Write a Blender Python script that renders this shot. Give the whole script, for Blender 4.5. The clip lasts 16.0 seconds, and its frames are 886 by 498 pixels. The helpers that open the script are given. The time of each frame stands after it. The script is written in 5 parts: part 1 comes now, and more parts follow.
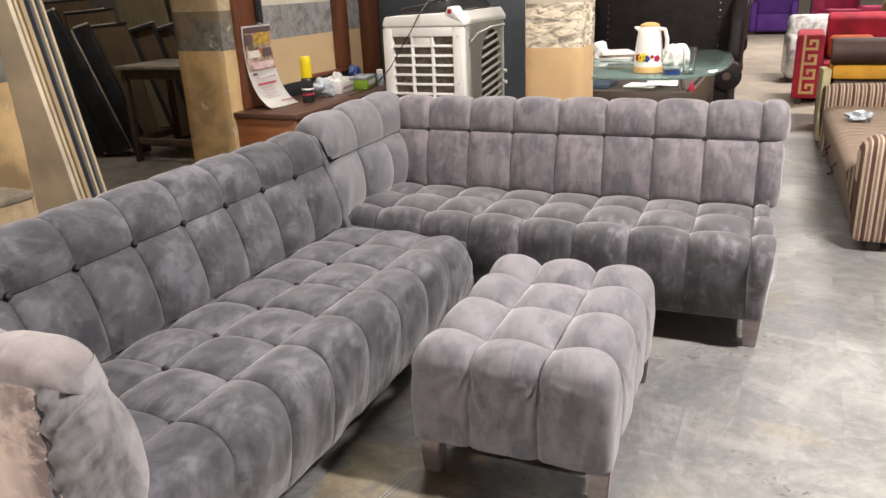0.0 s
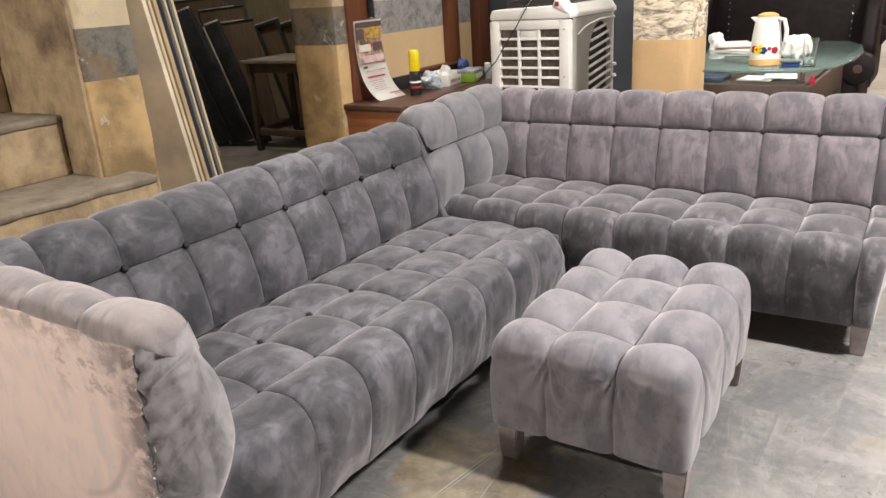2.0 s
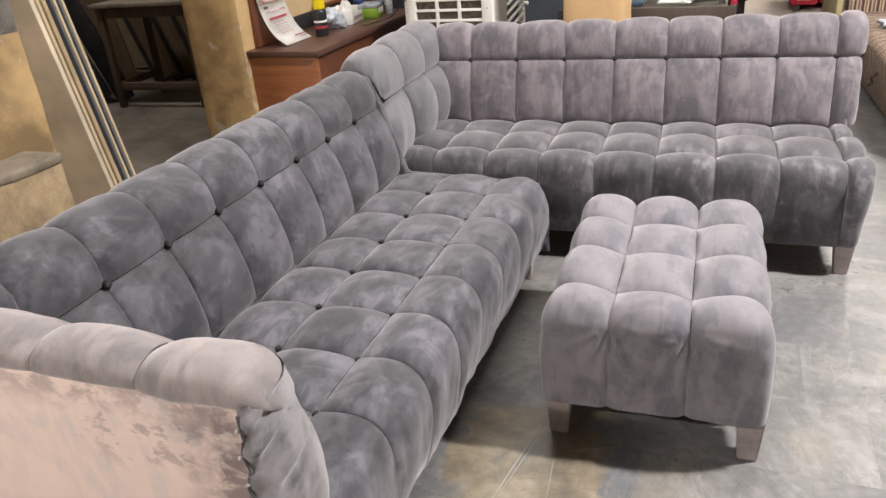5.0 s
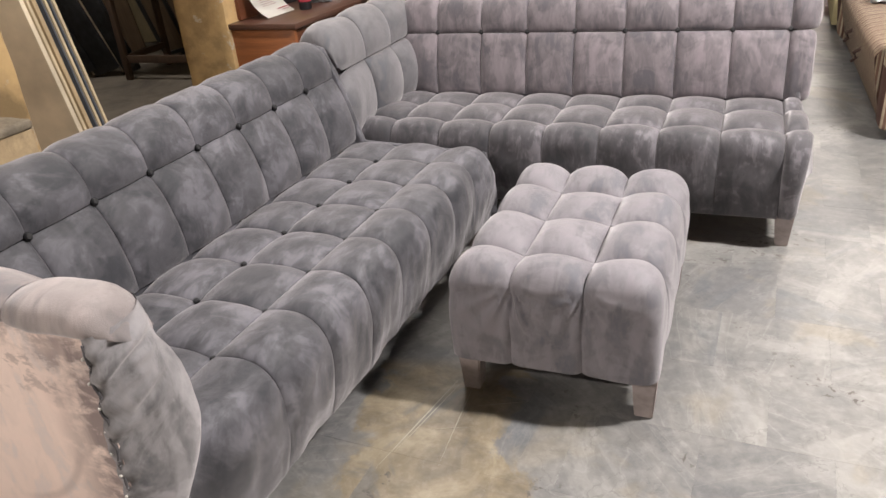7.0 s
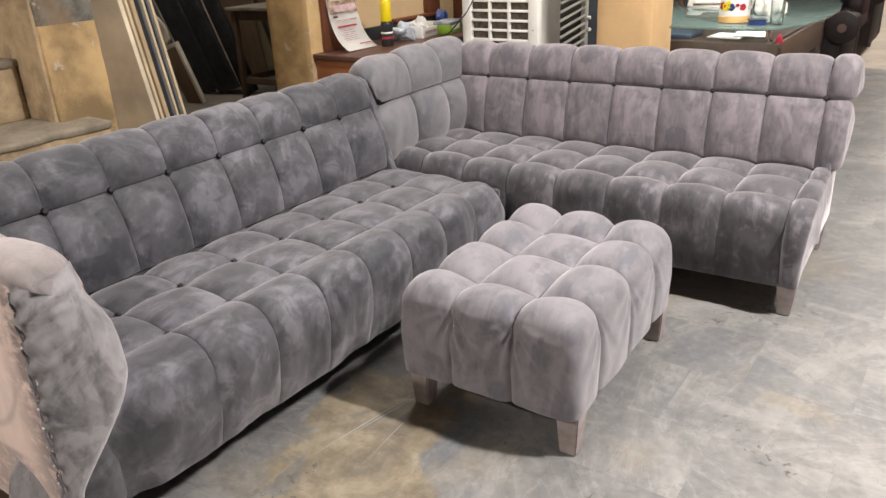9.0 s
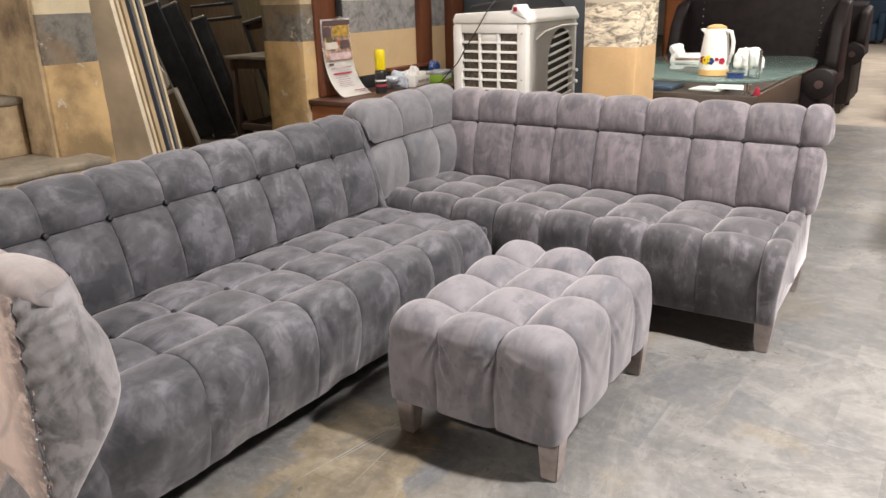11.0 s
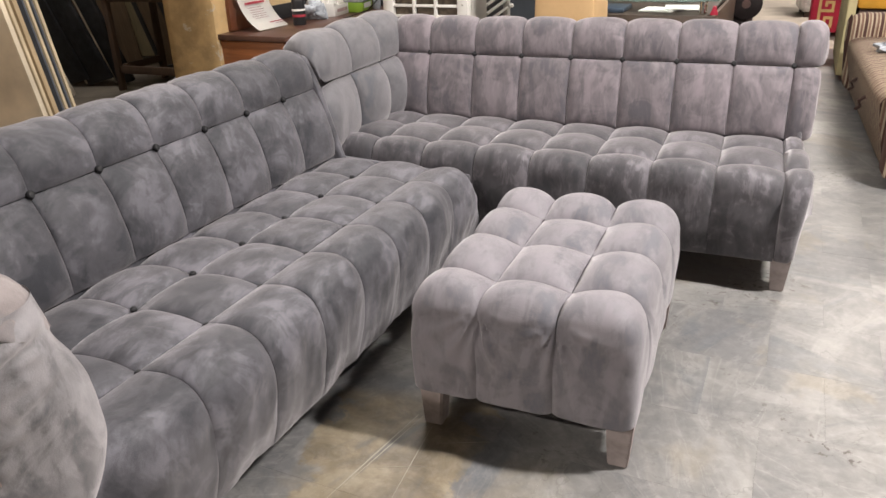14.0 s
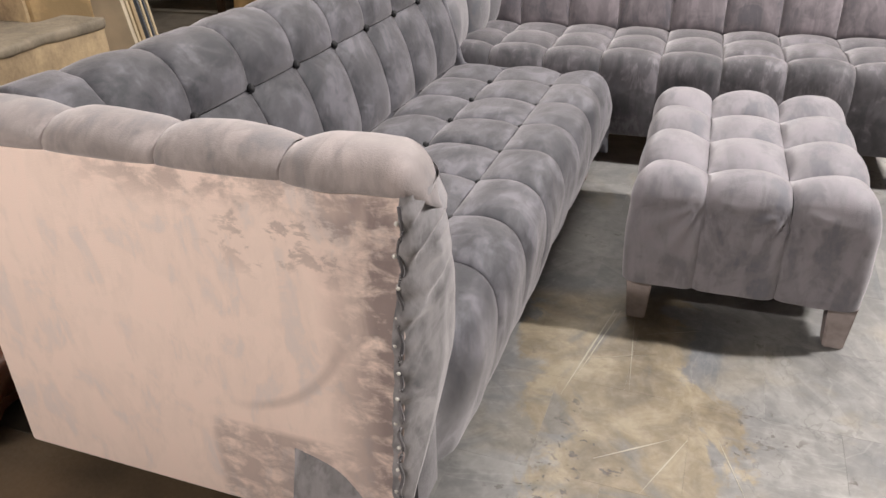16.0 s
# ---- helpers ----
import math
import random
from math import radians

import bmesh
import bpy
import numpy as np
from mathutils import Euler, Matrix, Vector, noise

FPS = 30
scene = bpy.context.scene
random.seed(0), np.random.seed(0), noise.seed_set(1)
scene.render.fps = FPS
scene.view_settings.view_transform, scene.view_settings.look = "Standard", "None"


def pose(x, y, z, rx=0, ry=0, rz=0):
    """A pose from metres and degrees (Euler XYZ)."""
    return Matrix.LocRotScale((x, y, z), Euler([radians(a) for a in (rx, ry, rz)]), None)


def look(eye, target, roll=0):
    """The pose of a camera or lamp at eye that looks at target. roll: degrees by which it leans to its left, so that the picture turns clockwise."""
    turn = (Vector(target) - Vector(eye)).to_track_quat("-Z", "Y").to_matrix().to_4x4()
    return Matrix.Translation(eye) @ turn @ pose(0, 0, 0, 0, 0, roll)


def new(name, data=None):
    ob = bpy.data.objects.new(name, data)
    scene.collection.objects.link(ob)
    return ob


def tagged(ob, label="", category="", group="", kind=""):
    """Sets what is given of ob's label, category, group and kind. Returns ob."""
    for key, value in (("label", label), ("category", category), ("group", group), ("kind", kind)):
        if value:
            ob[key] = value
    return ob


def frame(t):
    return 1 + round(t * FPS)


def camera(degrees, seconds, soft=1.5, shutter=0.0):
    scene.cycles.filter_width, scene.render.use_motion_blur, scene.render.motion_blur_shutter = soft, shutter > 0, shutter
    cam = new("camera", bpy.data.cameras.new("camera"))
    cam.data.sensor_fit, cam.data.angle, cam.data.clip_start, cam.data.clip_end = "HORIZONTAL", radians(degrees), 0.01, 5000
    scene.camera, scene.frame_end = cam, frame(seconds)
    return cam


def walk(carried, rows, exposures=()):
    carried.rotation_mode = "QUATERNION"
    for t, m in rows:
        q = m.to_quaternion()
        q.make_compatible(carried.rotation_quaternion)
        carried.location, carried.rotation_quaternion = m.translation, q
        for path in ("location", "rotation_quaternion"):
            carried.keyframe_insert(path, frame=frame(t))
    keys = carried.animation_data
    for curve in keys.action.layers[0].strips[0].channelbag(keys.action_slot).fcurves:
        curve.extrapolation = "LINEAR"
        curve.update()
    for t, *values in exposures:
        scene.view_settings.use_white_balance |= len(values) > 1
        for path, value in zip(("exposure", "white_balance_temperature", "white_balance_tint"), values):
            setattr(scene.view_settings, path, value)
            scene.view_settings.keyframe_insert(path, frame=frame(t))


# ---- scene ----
cam = camera(61.4, 16.0)
PATH = [
    (0, (0.245, 0.288, 1.328), (-0.563, 1.991, 0.659), -2.5),
    (0.5, (0.423, 0.335, 1.322), (-0.51, 1.982, 0.676), -2.0),
    (1, (0.487, 0.34, 1.317), (-0.516, 1.949, 0.681), -2.8),
    (1.5, (0.465, 0.322, 1.317), (-0.578, 1.9, 0.669), -3.2),
    (2, (0.339, 0.291, 1.323), (-0.733, 1.842, 0.655), -3.6),
    (2.5, (0.17, 0.245, 1.331), (-0.911, 1.783, 0.648), -4.0),
    (3, (0.076, 0.247, 1.337), (-0.978, 1.8, 0.646), -4.1),
    (3.5, (-0.023, 0.379, 1.335), (-1.021, 1.963, 0.631), -4.4),
    (4, (-0.094, 0.472, 1.343), (-1.018, 2.093, 0.624), -4.7),
    (4.5, (-0.148, 0.402, 1.353), (-0.978, 2.052, 0.584), -5.5),
    (5, (-0.222, 0.306, 1.356), (-0.914, 1.974, 0.498), -4.9),
    (5.2, (-0.234, 0.292, 1.356), (-0.869, 1.971, 0.473), -5.0),
    (7.3, (0.168, 0.329, 1.331), (-0.623, 1.924, 0.42), -4.9),
    (7.5, (0.195, 0.318, 1.34), (-0.607, 1.903, 0.421), -4.5),
    (8, (0.307, 0.383, 1.331), (-0.568, 1.931, 0.416), -4.1),
    (8.5, (0.48, 0.475, 1.3), (-0.493, 1.977, 0.409), -2.9),
    (9, (0.601, 0.417, 1.317), (-0.482, 1.907, 0.536), -2.7),
    (9.2, (0.639, 0.373, 1.318), (-0.469, 1.866, 0.582), -2.5),
    (11.3, (0.666, 0.343, 1.268), (-0.414, 1.897, 0.621), -1.8),
    (11.5, (0.621, 0.389, 1.259), (-0.442, 1.956, 0.613), -2.5),
    (12, (0.541, 0.473, 1.268), (-0.469, 2.068, 0.607), -3.2),
    (12.5, (0.462, 0.496, 1.263), (-0.467, 2.12, 0.555), -3.5),
    (13, (0.337, 0.491, 1.243), (-0.466, 2.164, 0.496), -5.8),
    (13.5, (0.237, 0.472, 1.227), (-0.517, 2.16, 0.464), -4.9),
    (14, (0.13, 0.473, 1.22), (-0.648, 2.126, 0.405), -1.9),
    (14.5, (-0.035, 0.466, 1.208), (-0.877, 2.056, 0.334), -0.4),
    (15, (-0.149, 0.419, 1.195), (-1.073, 1.933, 0.271), -1.8),
    (15.5, (-0.331, 0.304, 1.178), (-1.096, 1.906, 0.256), -1.5),
    (16, (-0.467, 0.19, 1.134), (-1.1, 1.822, 0.167), -1.5),
]
walk(cam, [(t, look(eye, target, roll)) for t, eye, target, roll in PATH],
     [(0, 0.0, 6500, 10), (2, 0.0, 6500, 10), (3.5, -0.02, 6300, 10), (4.5, 0.06, 6300, 10), (5.2, 0.06, 6400, 10), (7.3, 0.02, 6500, 10), (14.5, 0.0, 6500, 10), (16, 0.03, 6430, 10)])

# ---- world and lights ----
world = bpy.data.worlds.new("world")
scene.world = world
world.use_nodes = True
world.node_tree.nodes["Background"].inputs[0].default_value = (0.9, 0.95, 1.0, 1)
world.node_tree.nodes["Background"].inputs[1].default_value = 0.02


def lamp(name, eye, target, size, watts, colour=(1, 0.945, 0.905)):
    data = bpy.data.lights.new(name, "AREA")
    data.shape, data.size, data.size_y, data.energy, data.color = "RECTANGLE", size[0], size[1], watts, colour
    ob = new(name, data)
    ob.matrix_world = look(eye, target)
    return ob


CEILING = 3.6
# place, length and power of each assumed ceiling tube, with its colour
WARM, PLAIN = (1, 0.90, 0.82), (1, 0.945, 0.905)
# the first follows the cast shadows; most others are added to brighten dark parts
LIGHTS = [(1.9, 2.6, 0.6, 340, PLAIN), (-2.5, -2.2, 1.3, 228, (1, 0.92, 0.86)), (-0.5, 2.6, 1.3, 48, PLAIN), (0.6, 5.7, 1.3, 20, WARM), (1.4, 9.8, 1.3, 170, WARM), (0.3, 15.0, 1.3, 180, WARM), (-1.9, 4.9, 1.3, 50, PLAIN), (-4.4, 4.2, 1.3, 48, PLAIN)]
for tube_x, tube_y, length, watts, tint in LIGHTS:
    lamp("assumed_tube_lamp", (tube_x, tube_y, CEILING - 0.14), (tube_x, tube_y + 0.001, 0), (length, 0.16), watts, tint)

# ---- materials ----


def material(name):
    mat = bpy.data.materials.new(name)
    mat.use_nodes = True
    nodes, links = mat.node_tree.nodes, mat.node_tree.links
    return mat, nodes, links, nodes["Principled BSDF"]


def coords(nodes, links, scale=(1, 1, 1), world_space=False):
    mapping = nodes.new("ShaderNodeMapping")
    mapping.inputs["Scale"].default_value = scale
    if world_space:
        links.new(nodes.new("ShaderNodeNewGeometry").outputs["Position"], mapping.inputs[0])
    else:
        links.new(nodes.new("ShaderNodeTexCoord").outputs["Object"], mapping.inputs[0])
    return mapping.outputs[0]


def noise_tex(nodes, links, vec, scale, detail=4, rough=0.55, distort=0.0):
    n = nodes.new("ShaderNodeTexNoise")
    n.inputs["Scale"].default_value, n.inputs["Detail"].default_value = scale, detail
    n.inputs["Roughness"].default_value, n.inputs["Distortion"].default_value = rough, distort
    links.new(vec, n.inputs["Vector"])
    return n.outputs["Fac"]


def ramp(nodes, links, fac, stops):
    r = nodes.new("ShaderNodeValToRGB")
    els = r.color_ramp.elements
    while len(els) < len(stops):
        els.new(0.5)
    for el, (pos, col) in zip(els, stops):
        el.position = pos
        el.color = (*col, 1) if len(col) == 3 else col
    links.new(fac, r.inputs[0])
    return r.outputs[0]


def mix(nodes, links, fac, a, b, mode="MIX"):
    m = nodes.new("ShaderNodeMix")
    m.data_type, m.blend_type = "RGBA", mode
    for value, sock in ((fac, m.inputs["Factor"]), (a, m.inputs[6]), (b, m.inputs[7])):
        if isinstance(value, (int, float)):
            sock.default_value = value
        elif isinstance(value, tuple):
            sock.default_value = (*value, 1)
        else:
            links.new(value, sock)
    return m.outputs[2]


def bump(nodes, links, bsdf, height, strength=0.3, distance=0.01):
    b = nodes.new("ShaderNodeBump")
    b.inputs["Strength"].default_value, b.inputs["Distance"].default_value = strength, distance
    links.new(height, b.inputs["Height"])
    links.new(b.outputs[0], bsdf.inputs["Normal"])


def plain(name, col, rough=0.5, metal=0.0, vary=0.15, scale=8.0, grain=90.0, relief=0.15, coat=0.0):
    """A painted, plastic, cloth or metal surface with two scales of unevenness."""
    mat, nodes, links, bsdf = material(name)
    vec = coords(nodes, links)
    big, fine = noise_tex(nodes, links, vec, scale, 5), noise_tex(nodes, links, vec, grain, 3)
    lo, hi = tuple(c * (1 - vary) for c in col), tuple(min(1, c * (1 + vary)) for c in col)
    base = ramp(nodes, links, big, [(0.3, lo), (0.7, hi)])
    links.new(base, bsdf.inputs["Base Color"])
    links.new(ramp(nodes, links, fine, [(0.2, (rough * 0.8,) * 3), (0.8, (min(1, rough * 1.2),) * 3)]), bsdf.inputs["Roughness"])
    bsdf.inputs["Metallic"].default_value, bsdf.inputs["Coat Weight"].default_value = metal, coat
    if relief:
        bump(nodes, links, bsdf, fine, relief, 0.004)
    return mat


def velvet(name, col, lift, mottle=1.0, sheen=0.8, prints=0.0, nap=0.36):
    """Brushed velvet: the nap lies this way and that, in hand-stroked patches and panel by panel."""
    mat, nodes, links, bsdf = material(name)
    vec = coords(nodes, links)
    rnd = nodes.new("ShaderNodeObjectInfo").outputs["Random"]
    far = nodes.new("ShaderNodeVectorMath")
    far.operation = "MULTIPLY_ADD"
    far.inputs[1].default_value = (37.0, 23.0, 51.0)
    links.new(rnd, far.inputs[0])
    links.new(vec, far.inputs[2])
    own = far.outputs[0]
    squeeze = nodes.new("ShaderNodeMapping")
    squeeze.inputs["Scale"].default_value = (2.2, 1.0, 0.8)
    squeeze.inputs["Rotation"].default_value = (0.2, 0.3, 0.5)
    links.new(own, squeeze.inputs[0])

    def brushed(fac, lo, hi):
        m = nodes.new("ShaderNodeMapRange")
        m.interpolation_type = "SMOOTHSTEP"
        m.inputs[1].default_value, m.inputs[2].default_value = lo, hi
        links.new(fac, m.inputs[0])
        return m.outputs[0]

    patch = brushed(noise_tex(nodes, links, own, 7.5, 6, 0.62, 0.7), 0.43, 0.57)
    stroke_raw = noise_tex(nodes, links, squeeze.outputs[0], 9, 6, 0.6, 0.5)
    stroke = brushed(stroke_raw, 0.42, 0.58)
    dabs = brushed(noise_tex(nodes, links, squeeze.outputs[0], 30, 4, 0.6, 0.5), 0.35, 0.7)
    fuzz = noise_tex(nodes, links, vec, 420, 2)
    dark = tuple(c * (1 - 0.52 * mottle) * k for c, k in zip(col, (0.94, 1.0, 1.06)))
    light = tuple(c * (1 + (lift - 1) * mottle) * k for c, k in zip(col, (1.02, 1.0, 1.0)))
    total = None
    for fac, share_of in ((patch, 0.32), (stroke, 0.33), (dabs, 0.15), (rnd, 0.20)):
        m = nodes.new("ShaderNodeMath")
        m.operation = "MULTIPLY_ADD"
        m.inputs[1].default_value, m.inputs[2].default_value = share_of, 0.0
        links.new(fac, m.inputs[0])
        if total is not None:
            links.new(total, m.inputs[2])
        total = m.outputs[0]
    base = ramp(nodes, links, total, [(0.10, dark), (0.38, tuple(c * (1 - 0.2 * mottle) for c in col)), (0.62, tuple(c * (1 + 0.12 * mottle) for c in col)), (0.92, light)])
    if prints:
        # round finger prints pressed into the nap
        cell = nodes.new("ShaderNodeTexVoronoi")
        cell.inputs["Scale"].default_value, cell.inputs["Randomness"].default_value = 7.0, 1.0
        links.new(own, cell.inputs["Vector"])
        dab = mix(nodes, links, 1.0, ramp(nodes, links, cell.outputs["Distance"], [(0.13, (1, 1, 1)), (0.20, (0, 0, 0))]), ramp(nodes, links, cell.outputs["Color"], [(0.55, (0, 0, 0)), (0.60, (prints,) * 3)]), "MULTIPLY")
        base = mix(nodes, links, dab, base, tuple(c * 0.5 for c in col))
    links.new(base, bsdf.inputs["Base Color"])
    bsdf.inputs["Roughness"].default_value = 0.6
    bsdf.inputs["Specular IOR Level"].default_value = 0.3
    bsdf.inputs["Sheen Weight"].default_value, bsdf.inputs["Sheen Roughness"].default_value = sheen, nap
    bsdf.inputs["Sheen Tint"].default_value = (0.92, 0.88, 0.90, 1)
    bump(nodes, links, bsdf, mix(nodes, links, 0.6, fuzz, stroke_raw), 0.25, 0.006)
    return mat


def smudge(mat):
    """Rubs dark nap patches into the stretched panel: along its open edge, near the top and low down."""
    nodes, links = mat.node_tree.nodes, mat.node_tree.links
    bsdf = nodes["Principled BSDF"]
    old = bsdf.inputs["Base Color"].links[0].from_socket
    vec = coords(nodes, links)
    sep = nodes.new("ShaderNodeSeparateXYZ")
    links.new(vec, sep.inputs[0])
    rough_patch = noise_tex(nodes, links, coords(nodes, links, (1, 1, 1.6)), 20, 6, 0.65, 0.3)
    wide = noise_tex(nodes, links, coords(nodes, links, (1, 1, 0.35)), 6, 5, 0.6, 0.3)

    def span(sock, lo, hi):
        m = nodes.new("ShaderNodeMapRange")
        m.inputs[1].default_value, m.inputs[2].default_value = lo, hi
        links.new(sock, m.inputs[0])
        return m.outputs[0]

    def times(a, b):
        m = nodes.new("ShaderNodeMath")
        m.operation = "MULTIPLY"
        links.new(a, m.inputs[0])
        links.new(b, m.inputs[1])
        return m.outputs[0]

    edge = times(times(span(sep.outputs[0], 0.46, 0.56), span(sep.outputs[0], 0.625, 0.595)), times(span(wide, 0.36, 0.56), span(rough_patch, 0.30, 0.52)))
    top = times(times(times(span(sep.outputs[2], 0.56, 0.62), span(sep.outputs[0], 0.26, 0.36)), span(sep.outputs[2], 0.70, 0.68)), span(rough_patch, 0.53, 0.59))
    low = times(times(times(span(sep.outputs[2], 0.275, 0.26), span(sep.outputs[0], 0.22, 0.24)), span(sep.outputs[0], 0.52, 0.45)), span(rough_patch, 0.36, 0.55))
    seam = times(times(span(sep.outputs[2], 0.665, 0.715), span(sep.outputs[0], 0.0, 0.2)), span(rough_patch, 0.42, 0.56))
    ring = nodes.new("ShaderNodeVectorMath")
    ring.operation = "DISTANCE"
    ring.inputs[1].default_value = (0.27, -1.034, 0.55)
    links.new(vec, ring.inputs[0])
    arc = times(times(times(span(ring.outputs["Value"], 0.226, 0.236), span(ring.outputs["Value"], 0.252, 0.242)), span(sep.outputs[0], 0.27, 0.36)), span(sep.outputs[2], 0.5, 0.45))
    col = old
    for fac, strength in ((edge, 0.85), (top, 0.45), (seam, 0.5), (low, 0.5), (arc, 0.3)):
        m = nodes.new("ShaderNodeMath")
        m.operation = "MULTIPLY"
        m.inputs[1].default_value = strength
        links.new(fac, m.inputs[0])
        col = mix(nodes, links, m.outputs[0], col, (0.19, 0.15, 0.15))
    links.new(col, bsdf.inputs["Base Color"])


def banded_plaster(name, low, band, high, z0, z1, chips=False, dirt=1.0):
    """Painted plaster: a lower coat, a stippled band and an upper coat, with scuffs and flaking."""
    mat, nodes, links, bsdf = material(name)
    pos = coords(nodes, links, (1, 1, 1), True)
    sep = nodes.new("ShaderNodeSeparateXYZ")
    links.new(pos, sep.inputs[0])

    def above(z):
        m = nodes.new("ShaderNodeMath")
        m.operation = "GREATER_THAN"
        m.inputs[1].default_value = z
        links.new(sep.outputs[2], m.inputs[0])
        return m.outputs[0]

    wear = noise_tex(nodes, links, pos, 2.6, 7, 0.62, 0.2)
    fine = noise_tex(nodes, links, pos, 55, 4, 0.6)
    coarse = noise_tex(nodes, links, coords(nodes, links, (0.7, 0.7, 2.1), True) if chips else pos, 22 if chips else 17, 5, 0.62 if chips else 0.75, 0.8 if chips else 0.4)
    low_c = ramp(nodes, links, wear, [(0.34, tuple(c * (1 - 0.6 * dirt) for c in low)), (0.45, tuple(c * (1 - 0.2 * dirt) for c in low)), (0.55, low), (0.7, tuple(min(1, c * 1.15) for c in low))])
    band_c = ramp(nodes, links, coarse, [(0.38, tuple(c * (0.35 if chips else 0.62) for c in band)), (0.5, band), (0.62, tuple(min(1, c * (1.5 if chips else 1.25)) for c in band))])
    col = mix(nodes, links, above(z0), low_c, band_c)
    col = mix(nodes, links, above(z1), col, ramp(nodes, links, wear, [(0.3, tuple(c * 0.7 for c in high)), (0.6, high)]))
    flake = noise_tex(nodes, links, pos, 7.5, 8, 0.7, 0.7)
    drip = noise_tex(nodes, links, pos, 2.9, 7, 0.62, 0.3)
    scar = ramp(nodes, links, flake, [(0.60, (0, 0, 0)), (0.63, (0.75, 0.75, 0.75))])
    if not chips:
        col = mix(nodes, links, ramp(nodes, links, drip, [(0.50, (0, 0, 0)), (0.64, (0.6 * dirt,) * 3)]), col, tuple(c * k for c, k in zip(low, (0.38, 0.34, 0.30))))
        col = mix(nodes, links, scar, col, (0.50, 0.44, 0.35)) if dirt > 0.5 else col
    links.new(col, bsdf.inputs["Base Color"])
    bsdf.inputs["Roughness"].default_value = 0.7
    bump(nodes, links, bsdf, mix(nodes, links, 0.4, mix(nodes, links, above(z0), fine, coarse), scar), 0.4, 0.006)
    return mat


def stained(name, col, dirt, scale=5.0):
    """Grubby plaster or cement: soft stains, runs and worn pale spots."""
    mat, nodes, links, bsdf = material(name)
    pos = coords(nodes, links, (1, 1, 1), True)
    big, run = noise_tex(nodes, links, pos, scale, 8, 0.7, 0.2), noise_tex(nodes, links, coords(nodes, links, (1, 1, 0.6), True), scale * 2.2, 7, 0.7, 0.2)
    fine = noise_tex(nodes, links, pos, 80, 4, 0.7)
    base = ramp(nodes, links, big, [(0.34, dirt), (0.46, tuple((a + b) / 2 for a, b in zip(col, dirt))), (0.54, col), (0.68, tuple(min(1, c * 1.3) for c in col))])
    base = mix(nodes, links, 0.4, base, ramp(nodes, links, run, [(0.38, dirt), (0.55, col)]))
    base = mix(nodes, links, 0.07, base, ramp(nodes, links, fine, [(0.35, dirt), (0.6, tuple(min(1, c * 1.2) for c in col))]))
    links.new(base, bsdf.inputs["Base Color"])
    bsdf.inputs["Roughness"].default_value = 0.85
    bump(nodes, links, bsdf, mix(nodes, links, 0.5, big, fine), 0.5, 0.01)
    return mat


